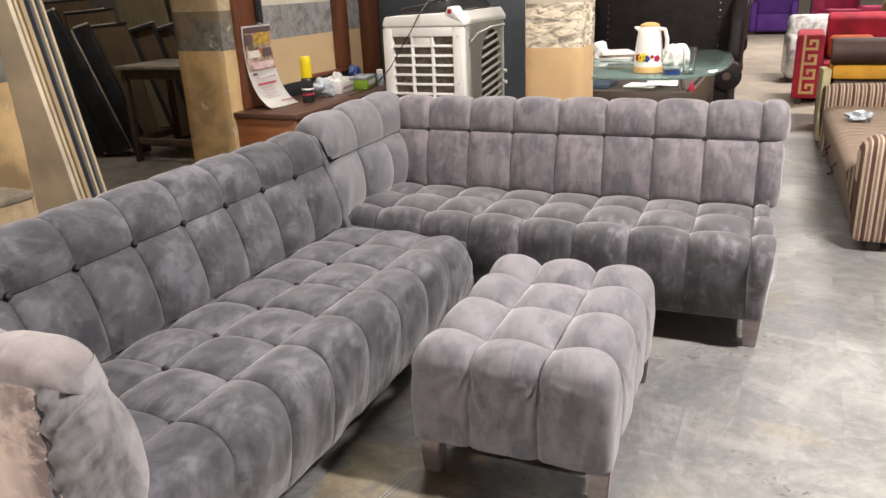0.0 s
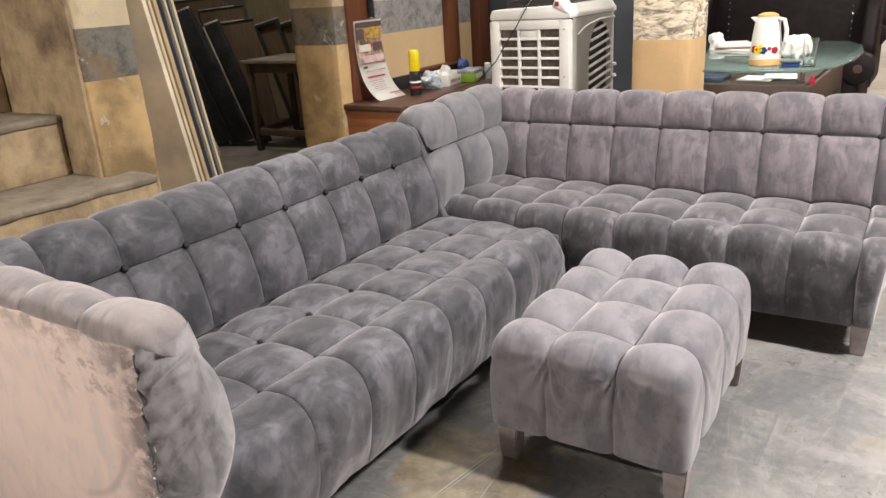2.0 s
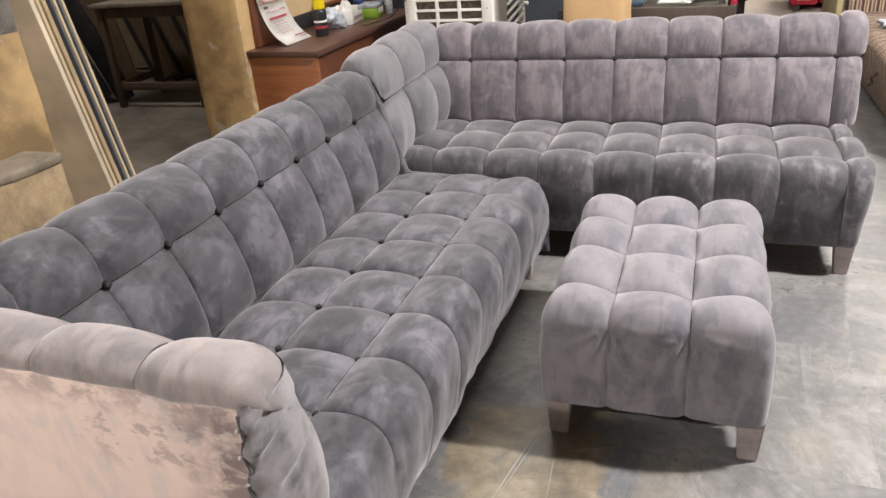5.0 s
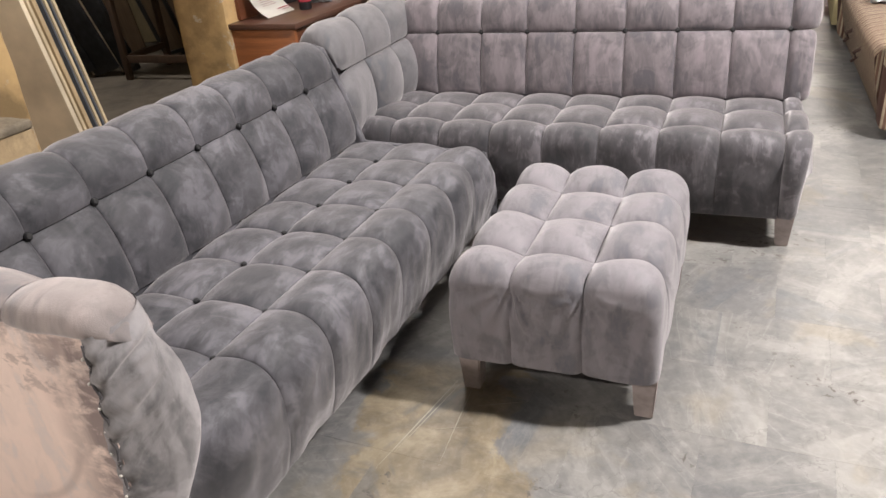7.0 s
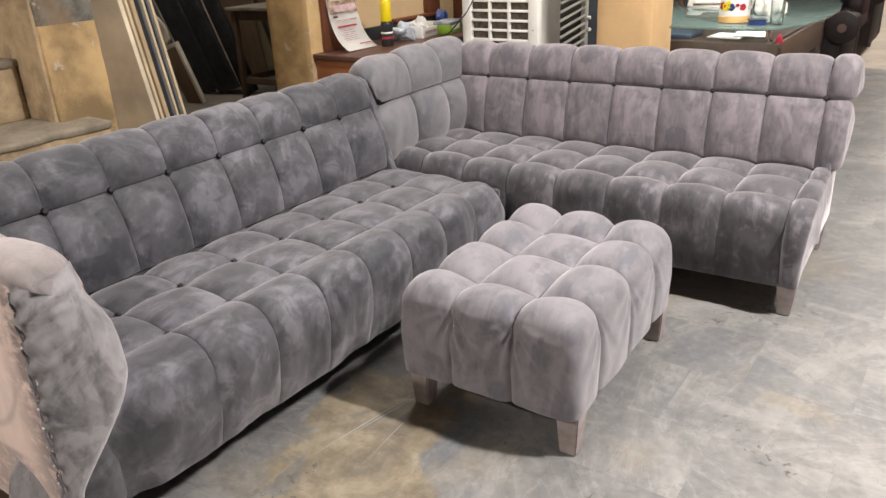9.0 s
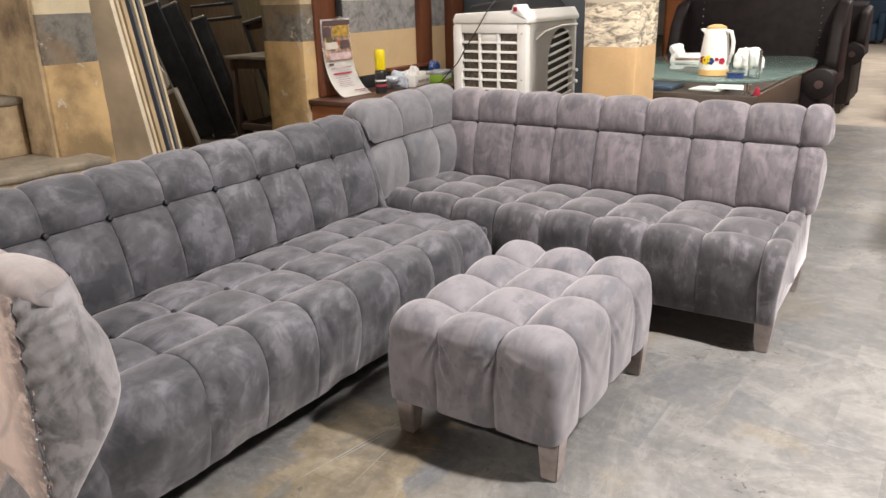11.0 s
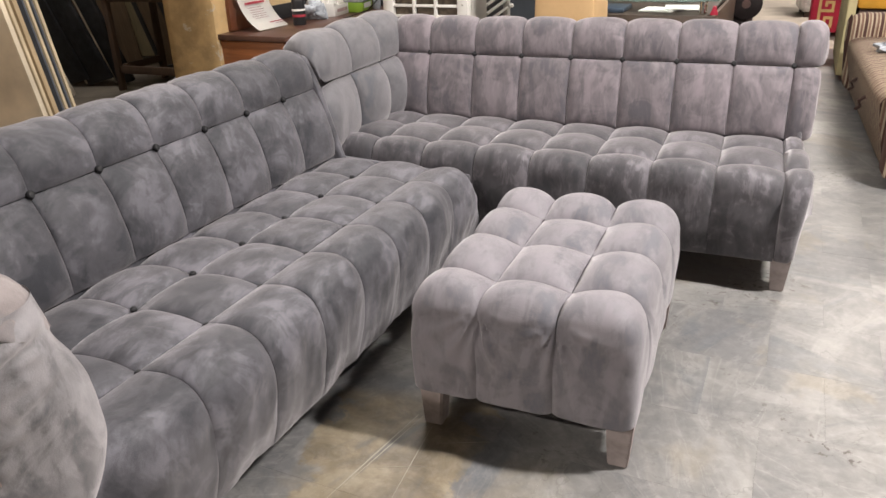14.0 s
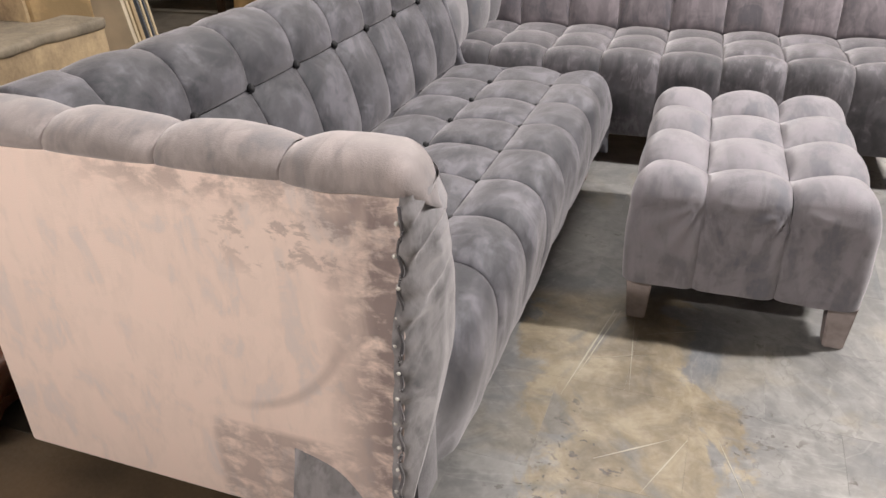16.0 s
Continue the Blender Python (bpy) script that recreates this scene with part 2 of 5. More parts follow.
def marble(name):
    """Worn grey marble: pale cloudy slabs, streaked another way on each tile, scratched and specked, stained brown by the sofa."""
    mat, nodes, links, bsdf = material(name)
    pos = coords(nodes, links, (1, 1, 1), True)
    rnd = nodes.new("ShaderNodeObjectInfo").outputs["Random"]

    def math_node(kind, a, b=None):
        m = nodes.new("ShaderNodeMath")
        m.operation = kind
        for value, sock in ((a, m.inputs[0]), (b, m.inputs[1])):
            if isinstance(value, (int, float)):
                sock.default_value = value
            elif value is not None:
                links.new(value, sock)
        return m.outputs[0]

    def dot(v):
        m = nodes.new("ShaderNodeVectorMath")
        m.operation = "DOT_PRODUCT"
        m.inputs[1].default_value = v
        links.new(pos, m.inputs[0])
        return m.outputs["Value"]

    def fade(fac, lo, hi):
        m = nodes.new("ShaderNodeMapRange")
        m.interpolation_type = "SMOOTHSTEP"
        m.inputs[1].default_value, m.inputs[2].default_value = lo, hi
        links.new(fac, m.inputs[0])
        return m.outputs[0]

    turn = nodes.new("ShaderNodeVectorRotate")
    turn.rotation_type = "Z_AXIS"
    links.new(pos, turn.inputs["Vector"])
    links.new(math_node("MULTIPLY", rnd, 9.0), turn.inputs["Angle"])
    shift = nodes.new("ShaderNodeVectorMath")
    shift.operation = "MULTIPLY_ADD"
    shift.inputs[1].default_value = (31.0, 17.0, 5.0)
    links.new(rnd, shift.inputs[0])
    links.new(turn.outputs[0], shift.inputs[2])
    squash = nodes.new("ShaderNodeMapping")
    squash.inputs["Scale"].default_value = (1.0, 0.22, 1)
    links.new(shift.outputs[0], squash.inputs[0])
    cloud = noise_tex(nodes, links, shift.outputs[0], 5.5, 5, 0.6, 0.6)
    streak = noise_tex(nodes, links, squash.outputs[0], 13.0, 6, 0.62, 0.5)
    patch = noise_tex(nodes, links, pos, 1.7, 6, 0.62, 0.7)
    speck = noise_tex(nodes, links, pos, 30, 5, 0.7, 0.4)
    dots = noise_tex(nodes, links, pos, 34, 3, 0.6, 0.6)
    col = ramp(nodes, links, cloud, [(0.34, (0.15, 0.153, 0.153)), (0.46, (0.215, 0.212, 0.202)), (0.56, (0.27, 0.262, 0.243)), (0.68, (0.37, 0.358, 0.33))])
    col = mix(nodes, links, 0.42, col, ramp(nodes, links, streak, [(0.34, (0.12, 0.124, 0.128)), (0.47, (0.225, 0.222, 0.212)), (0.56, (0.30, 0.291, 0.27)), (0.66, (0.46, 0.449, 0.42))]))
    # blue-grey worn patches and paler rubbed ones
    col = mix(nodes, links, math_node("MULTIPLY", fade(patch, 0.52, 0.57), 0.5), col, (0.13, 0.135, 0.145))
    col = mix(nodes, links, math_node("MULTIPLY", fade(patch, 0.46, 0.40), 0.5), col, (0.46, 0.445, 0.41))
    # thin pale veins and dark hairlines
    vein = math_node("ABSOLUTE", math_node("SUBTRACT", noise_tex(nodes, links, squash.outputs[0], 7.0, 4, 0.55, 0.9), 0.5))
    col = mix(nodes, links, math_node("MULTIPLY", fade(vein, 0.014, 0.002), 0.20), col, (0.52, 0.51, 0.47))
    crack = math_node("ABSOLUTE", math_node("SUBTRACT", noise_tex(nodes, links, shift.outputs[0], 3.2, 5, 0.6, 0.4), 0.5))
    col = mix(nodes, links, math_node("MULTIPLY", fade(crack, 0.005, 0.001), 0.4), col, (0.10, 0.098, 0.095))
    # each slab has its own tone
    col = mix(nodes, links, 0.16, col, ramp(nodes, links, rnd, [(0, (0.12, 0.123, 0.126)), (1, (0.42, 0.41, 0.375))]))
    # brown stain along the front of the sofa, with a ragged edge
    ragged = noise_tex(nodes, links, pos, 4.5, 6, 0.66, 0.5)
    across = math_node("ABSOLUTE", math_node("ADD", dot((0.966, 0.258, 0)), 0.147))
    across = math_node("ADD", across, math_node("MULTIPLY", math_node("SUBTRACT", ragged, 0.5), 0.55))
    along = math_node("ADD", dot((0.258, -0.966, 0)), 2.006)
    stain = math_node("MULTIPLY", fade(across, 0.215, 0.175), math_node("MULTIPLY", fade(along, -0.16, -0.06), fade(along, 1.7, 1.2)))
    wash = ramp(nodes, links, noise_tex(nodes, links, pos, 8.0, 6, 0.62, 0.8), [(0.36, (0.19, 0.143, 0.075)), (0.52, (0.33, 0.258, 0.145)), (0.64, (0.47, 0.385, 0.24))])
    col = mix(nodes, links, math_node("MULTIPLY", stain, 0.80), col, wash)
    ochre = math_node("MULTIPLY", fade(noise_tex(nodes, links, pos, 2.3, 5, 0.6, 0.5), 0.54, 0.64), 0.35)
    col = mix(nodes, links, ochre, col, (0.33, 0.27, 0.165))
    # slate-blue streaks within some slabs
    blue = math_node("MULTIPLY", fade(noise_tex(nodes, links, squash.outputs[0], 5.0, 5, 0.6, 0.5), 0.58, 0.66), 0.55)
    col = mix(nodes, links, blue, col, (0.135, 0.15, 0.165))
    # trodden-in dirt: dark specks gather where the slabs are rough
    col = mix(nodes, links, math_node("MULTIPLY", fade(dots, 0.585, 0.63), fade(noise_tex(nodes, links, pos, 2.6, 5, 0.6, 0.4), 0.55, 0.63)), col, (0.10, 0.082, 0.07))
    col = mix(nodes, links, 0.14, col, ramp(nodes, links, speck, [(0.36, (0.10, 0.10, 0.098)), (0.5, (0.30, 0.295, 0.28)), (0.64, (0.60, 0.585, 0.55))]))
    col = mix(nodes, links, 1.0, col, (0.70, 0.695, 0.715), "MULTIPLY")
    links.new(col, bsdf.inputs["Base Color"])
    links.new(ramp(nodes, links, mix(nodes, links, 0.5, patch, speck), [(0.35, (0.32,) * 3), (0.65, (0.54,) * 3)]), bsdf.inputs["Roughness"])
    bump(nodes, links, bsdf, mix(nodes, links, 0.5, cloud, speck), 0.1, 0.003)
    return mat


def wood(name, col, rough=0.5, scale=3.0, along=2):
    mat, nodes, links, bsdf = material(name)
    stretch = [14.0, 14.0, 14.0]
    stretch[along] = 1.2
    vec = coords(nodes, links, tuple(stretch))
    grain = noise_tex(nodes, links, vec, scale, 6, 0.6, 0.8)
    blot = noise_tex(nodes, links, coords(nodes, links), 4, 4)
    base = ramp(nodes, links, grain, [(0.3, tuple(c * 0.6 for c in col)), (0.6, col), (0.8, tuple(min(1, c * 1.25) for c in col))])
    base = mix(nodes, links, 0.3, base, ramp(nodes, links, blot, [(0.35, tuple(c * 0.55 for c in col)), (0.65, tuple(min(1, c * 1.2) for c in col))]))
    links.new(base, bsdf.inputs["Base Color"])
    bsdf.inputs["Roughness"].default_value = rough
    bump(nodes, links, bsdf, grain, 0.12, 0.003)
    return mat


def stripes(name, axis, period, bands):
    """Woven stripes running across one axis: (end, colour) within a period."""
    mat, nodes, links, bsdf = material(name)
    sep = nodes.new("ShaderNodeSeparateXYZ")
    links.new(coords(nodes, links), sep.inputs[0])
    m = nodes.new("ShaderNodeMath")
    m.operation = "DIVIDE"
    m.inputs[1].default_value = period
    links.new(sep.outputs[axis], m.inputs[0])
    f = nodes.new("ShaderNodeMath")
    f.operation = "FRACT"
    links.new(m.outputs[0], f.inputs[0])
    r = nodes.new("ShaderNodeValToRGB")
    r.color_ramp.interpolation = "CONSTANT"
    els = r.color_ramp.elements
    while len(els) < len(bands):
        els.new(0.5)
    for el, (pos, c) in zip(els, bands):
        el.position, el.color = pos, (*c, 1)
    links.new(f.outputs[0], r.inputs[0])
    weave = noise_tex(nodes, links, coords(nodes, links), 60, 4, 0.7)
    col = mix(nodes, links, 0.5, r.outputs[0], ramp(nodes, links, weave, [(0.3, (0.45, 0.45, 0.45)), (0.7, (1, 1, 1))]), "MULTIPLY")
    links.new(col, bsdf.inputs["Base Color"])
    bsdf.inputs["Roughness"].default_value = 0.8
    bump(nodes, links, bsdf, weave, 0.2, 0.003)
    return mat


def glass(name, tint=(0.8, 0.95, 0.9), rough=0.02):
    mat, nodes, links, bsdf = material(name)
    bsdf.inputs["Base Color"].default_value = (*tint, 1)
    bsdf.inputs["Transmission Weight"].default_value, bsdf.inputs["Roughness"].default_value = 1.0, rough
    bsdf.inputs["IOR"].default_value = 1.45
    return mat


M = {}
# one velvet, brushed piece by piece, its lit and shaded tones put into colour
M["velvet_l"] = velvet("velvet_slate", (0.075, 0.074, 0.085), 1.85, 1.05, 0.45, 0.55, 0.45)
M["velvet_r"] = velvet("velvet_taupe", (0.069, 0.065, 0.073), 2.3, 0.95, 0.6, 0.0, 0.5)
M["velvet_rb"] = velvet("velvet_taupe_lit_back", (0.150, 0.131, 0.144), 1.6, 0.75, 0.6, 0.0, 0.5)
M["velvet_t"] = velvet("velvet_taupe_lit", (0.140, 0.137, 0.148), 1.4, 0.5, 0.6, 0.0, 0.5)
M["velvet_f"] = velvet("velvet_slate_lit_front", (0.205, 0.197, 0.206), 1.35, 1.2, 0.6, 0.0, 0.5)
M["velvet_a"] = velvet("velvet_slate_lit", (0.27, 0.236, 0.232), 1.5, 0.6, 0.6, 0.0, 0.5)
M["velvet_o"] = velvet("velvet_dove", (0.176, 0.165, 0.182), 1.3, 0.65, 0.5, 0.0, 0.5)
# the panel's pale pink base also carries the strong light falling on it
M["velvet_back"] = velvet("velvet_lit_panel", (0.78, 0.63, 0.565), 1.1, 0.16, 0.3)
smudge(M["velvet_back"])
M["button"] = plain("button_black", (0.012, 0.012, 0.014), 0.65, 0, 0.2)
M["leg"] = plain("leg_cloth", (0.30, 0.255, 0.245), 0.8, 0, 0.25, 20)
M["stud"] = plain("stud_steel", (0.7, 0.68, 0.65), 0.25, 1.0)
M["staple"] = plain("staple_steel", (0.55, 0.53, 0.50), 0.35, 0.0)
M["marble"] = marble("floor_marble")
M["joint"] = plain("joint_grout", (0.19, 0.185, 0.17), 0.9)
M["scratch"] = plain("scratch_dust", (0.34, 0.315, 0.26), 0.9)
M["plaster_a"] = banded_plaster("plaster_ochre_band", (0.56, 0.38, 0.18), (0.155, 0.143, 0.122), (0.60, 0.50, 0.33), 1.03, 1.24)
M["plaster_wall"] = banded_plaster("plaster_wall_band", (0.56, 0.40, 0.22), (0.24, 0.23, 0.22), (0.58, 0.53, 0.43), 1.05, 1.25, False, 0.15)
M["plaster_p"] = banded_plaster("plaster_pillar_chips", (0.64, 0.42, 0.21), (0.62, 0.53, 0.40), (0.62, 0.55, 0.43), 0.995, 1.215, True, 0.3)
M["stair_riser"] = stained("stair_plaster", (0.46, 0.345, 0.205), (0.13, 0.09, 0.06), 3.2)
M["stair_tread"] = stained("stair_cement", (0.25, 0.21, 0.155), (0.12, 0.10, 0.075), 6)
# store floor, a darker brown than the marble
M["store_floor"] = stained("store_dark_brown", (0.17, 0.145, 0.112), (0.07, 0.058, 0.045), 2)
# far beige tiles, their base lightened to add to the warm light there
M["hall_floor"] = stained("hall_tiles", (0.50, 0.45, 0.38), (0.36, 0.32, 0.27), 2)
M["wall"] = plain("wall_paint", (0.45, 0.42, 0.37), 0.85, 0, 0.15, 2)
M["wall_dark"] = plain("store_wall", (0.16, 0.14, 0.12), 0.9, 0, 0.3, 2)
M["ceiling"] = plain("ceiling_paint", (0.42, 0.41, 0.39), 0.9, 0, 0.1, 2)
M["wood_red"] = wood("wood_reddish", (0.15, 0.05, 0.022), 0.4)
M["wood_desk"] = wood("wood_desk_side", (0.30, 0.105, 0.038), 0.4, along=0)
M["wood_top"] = wood("wood_desk_top", (0.10, 0.048, 0.034), 0.35, along=1)
M["wood_dark"] = wood("wood_dark", (0.05, 0.032, 0.022), 0.55)
M["wood_bench"] = wood("wood_bench", (0.085, 0.052, 0.034), 0.6)
M["ply_old"] = wood("ply_yellowed", (0.27, 0.21, 0.115), 0.75)
M["ply"] = wood("ply_board", (0.56, 0.42, 0.25), 0.7)
M["ply_dim"] = wood("ply_brown", (0.15, 0.098, 0.055), 0.7)
M["card"] = plain("card_grey", (0.55, 0.50, 0.42), 0.8, 0, 0.3, 6)
M["slab"] = stained("slab_black", (0.012, 0.013, 0.016), (0.045, 0.048, 0.055), 6)
M["slab"].node_tree.nodes["Principled BSDF"].inputs["Roughness"].default_value = 0.35
M["print_mauve"] = plain("print_mauve", (0.50, 0.36, 0.36), 0.7, 0, 0.4, 20)
M["ply_edge"] = wood("ply_edge", (0.74, 0.60, 0.40), 0.7)
M["laminate"] = plain("laminate_grey", (0.70, 0.60, 0.45), 0.5, 0, 0.3, 3, 60, 0.03)
M["navy"] = plain("board_navy", (0.03, 0.045, 0.07), 0.5)
M["slate_board"] = plain("board_slate", (0.10, 0.11, 0.13), 0.6)
M["black"] = plain("black_plastic", (0.02, 0.02, 0.022), 0.35)
M["blackmetal"] = plain("black_metal", (0.035, 0.033, 0.032), 0.45, 0.3)
M["white"] = plain("white_plastic", (0.82, 0.80, 0.76), 0.4, 0, 0.06, 6)
M["pad"] = plain("cooler_pad", (0.16, 0.13, 0.10), 0.95, 0, 0.5, 40)
M["grey_sheet"] = plain("grey_sheet", (0.06, 0.068, 0.08), 0.6, 0, 0.25, 3)
M["foil"] = plain("clear_wrap", (0.55, 0.55, 0.55), 0.25, 0.25, 0.5, 14, 40, 0.8)
M["yellow"] = plain("yellow_plastic", (0.85, 0.66, 0.01), 0.35)
M["ochre"] = plain("ochre_cloth", (0.60, 0.30, 0.03), 0.85)
M["ochre_red"] = plain("rust_cloth", (0.42, 0.09, 0.03), 0.8)
M["green"] = plain("green_card", (0.32, 0.55, 0.05), 0.5)
M["blue"] = plain("blue_plastic", (0.02, 0.045, 0.16), 0.3)
M["red"] = plain("red_velvet", (0.36, 0.010, 0.035), 0.75, 0, 0.35, 6)
M["gold"] = plain("gold_trim", (0.62, 0.40, 0.16), 0.5)
M["purple"] = plain("purple_velvet", (0.10, 0.03, 0.25), 0.75, 0, 0.25, 4)
M["teal"] = plain("teal_velvet", (0.02, 0.045, 0.085), 0.75, 0, 0.25, 4)
M["pink"] = plain("pink_velvet", (0.38, 0.03, 0.10), 0.75, 0, 0.25, 4)
M["olive"] = plain("olive_velvet", (0.12, 0.09, 0.035), 0.75, 0, 0.25, 4)
M["brown"] = plain("brown_velvet", (0.075, 0.042, 0.035), 0.7, 0, 0.3, 6)
M["cream"] = plain("cream_cloth", (0.50, 0.43, 0.24), 0.85)
M["leather"] = plain("leather_dark", (0.013, 0.0085, 0.0085), 0.6, 0, 0.4, 14, 120, 0.25)
M["leather"].node_tree.nodes["Principled BSDF"].inputs["Specular IOR Level"].default_value = 0.28
M["paper"] = plain("paper", (0.85, 0.83, 0.79), 0.8, 0, 0.06)
M["bench"] = plain("bench_grey_brown", (0.20, 0.165, 0.125), 0.8, 0, 0.35, 5)
M["print_dark"] = plain("print_dark", (0.10, 0.06, 0.06), 0.7)
M["print_gold"] = plain("print_gold", (0.42, 0.26, 0.05), 0.7, 0, 0.5, 40)
M["print_red"] = plain("print_red", (0.35, 0.03, 0.05), 0.7)
M["print_photo"] = plain("print_photo", (0.34, 0.23, 0.17), 0.6, 0, 0.85, 30)
# dark brown of the sheet that imitates shade on the floor
M["floor_shade"] = plain("floor_shade_brown", (0.075, 0.05, 0.028), 0.7, 0, 0.3, 5)
M["glass_green"] = glass("glass_table", (0.30, 0.40, 0.37), 0.05)
M["glass_green"].node_tree.nodes["Principled BSDF"].inputs["Transmission Weight"].default_value = 0.7
M["glass"] = glass("glass_clear", (0.95, 0.97, 0.97))
M["bag"] = plain("plastic_bag", (0.38, 0.41, 0.45), 0.2, 0, 0.5, 30)
M["tube"] = plain("tube_white", (0.8, 0.8, 0.8), 0.5)
STRIPE = [(0.0, (0.20, 0.115, 0.08)), (0.14, (0.50, 0.41, 0.29)), (0.22, (0.085, 0.036, 0.028)), (0.42, (0.46, 0.37, 0.25)), (0.5, (0.24, 0.14, 0.10)), (0.62, (0.53, 0.45, 0.33)), (0.72, (0.11, 0.05, 0.036)), (0.88, (0.45, 0.36, 0.26))]
M["stripe_y"] = stripes("stripe_seat", 1, 0.10, STRIPE)
M["stripe_x"] = stripes("stripe_arm", 0, 0.09, STRIPE)
tube_mat, tn, tl, tb = material("tube_glow")
tb.inputs["Emission Color"].default_value, tb.inputs["Emission Strength"].default_value = (1, 0.96, 0.9, 1), 6.0
M["glow"] = tube_mat

# ---- building helpers ----


def mesh_of(name, bm, mat, smooth=True, angle=40):
    me = bpy.data.meshes.new(name)
    bmesh.ops.recalc_face_normals(bm, faces=bm.faces)
    bm.to_mesh(me)
    bm.free()
    me.materials.append(mat)
    if smooth:
        me.shade_smooth()
        me.set_sharp_from_angle(angle=radians(angle))
    return me


def part(name, bm, mat, parent=None, label="", smooth=True, angle=40):
    ob = new(name, mesh_of(name, bm, mat, smooth, angle))
    ob.parent = parent
    if label:
        ob["label"] = label
    return ob


def share(name, me, parent, m):
    """One more object on a mesh that is already made."""
    ob = new(name, me)
    ob.parent = parent
    ob.matrix_local = m
    return ob


def thing(name, m, label, category, group="", kind=""):
    ob = new(name)
    ob.empty_display_size = 0.1
    ob.matrix_world = m
    return tagged(ob, label, category, group, kind)


def box(x0, x1, y0, y1, z0, z1, bevel=0.0, bm=None, segs=2, m=None):
    own = bmesh.new()
    bmesh.ops.create_cube(own, size=1.0, matrix=Matrix.Translation(((x0 + x1) / 2, (y0 + y1) / 2, (z0 + z1) / 2)) @ Matrix.Diagonal((x1 - x0, y1 - y0, z1 - z0, 1)))
    if bevel:
        bmesh.ops.bevel(own, geom=own.edges[:], offset=bevel, segments=segs, affect="EDGES", profile=0.5)
    if m is not None:
        bmesh.ops.transform(own, matrix=m, verts=own.verts)
    return own if bm is None else join(bm, own)


def join(bm, other):
    me = bpy.data.meshes.new("tmp")
    other.to_mesh(me)
    other.free()
    bm.from_mesh(me)
    bpy.data.meshes.remove(me)
    return bm


def lathe(profile, n=28, m=None):
    """A turned body from (radius, height) pairs."""
    bm = bmesh.new()
    rings = []
    for r, z in profile:
        rings.append([bm.verts.new((max(r, 1e-4) * math.cos(2 * math.pi * k / n), max(r, 1e-4) * math.sin(2 * math.pi * k / n), z)) for k in range(n)])
    for a, b in zip(rings, rings[1:]):
        for k in range(n):
            bm.faces.new((a[k], a[(k + 1) % n], b[(k + 1) % n], b[k]))
    bm.faces.new(rings[0][::-1])
    bm.faces.new(rings[-1])
    if m is not None:
        bmesh.ops.transform(bm, matrix=m, verts=bm.verts)
    return bm


def tube(points, radius, n=8, bm=None):
    """A round bar along points."""
    bm = bm or bmesh.new()
    pts = [Vector(p) for p in points]
    rings = []
    for i, p in enumerate(pts):
        d = (pts[min(i + 1, len(pts) - 1)] - pts[max(i - 1, 0)]).normalized()
        side = d.cross(Vector((0, 0, 1)) if abs(d.z) < 0.95 else Vector((1, 0, 0))).normalized()
        up = side.cross(d)
        rings.append([bm.verts.new(p + radius * (math.cos(2 * math.pi * k / n) * side + math.sin(2 * math.pi * k / n) * up)) for k in range(n)])
    for a, b in zip(rings, rings[1:]):
        for k in range(n):
            bm.faces.new((a[k], a[(k + 1) % n], b[(k + 1) % n], b[k]))
    bm.faces.new(rings[0][::-1])
    bm.faces.new(rings[-1])
    return bm


def prism(outline, a, b, axis=1, bevel=0.0, segs=2):
    """An outline of two coordinates, drawn out along the axis from a to b."""
    bm = bmesh.new()

    def at(p, w):
        q = list(p)
        q.insert(axis, w)
        return q

    lo = [bm.verts.new(at(p, a)) for p in outline]
    hi = [bm.verts.new(at(p, b)) for p in outline]
    bm.faces.new(lo)
    bm.faces.new(hi[::-1])
    n = len(outline)
    for k in range(n):
        bm.faces.new((lo[k], hi[k], hi[(k + 1) % n], lo[(k + 1) % n]))
    bmesh.ops.recalc_face_normals(bm, faces=bm.faces)
    if bevel:
        bmesh.ops.bevel(bm, geom=bm.edges[:], offset=bevel, segments=segs, affect="EDGES", profile=0.5)
    return bm


def bezier(ctrl, t):
    pts = [Vector(p) for p in ctrl]
    while len(pts) > 1:
        pts = [a.lerp(b, t) for a, b in zip(pts, pts[1:])]
    return pts[0]


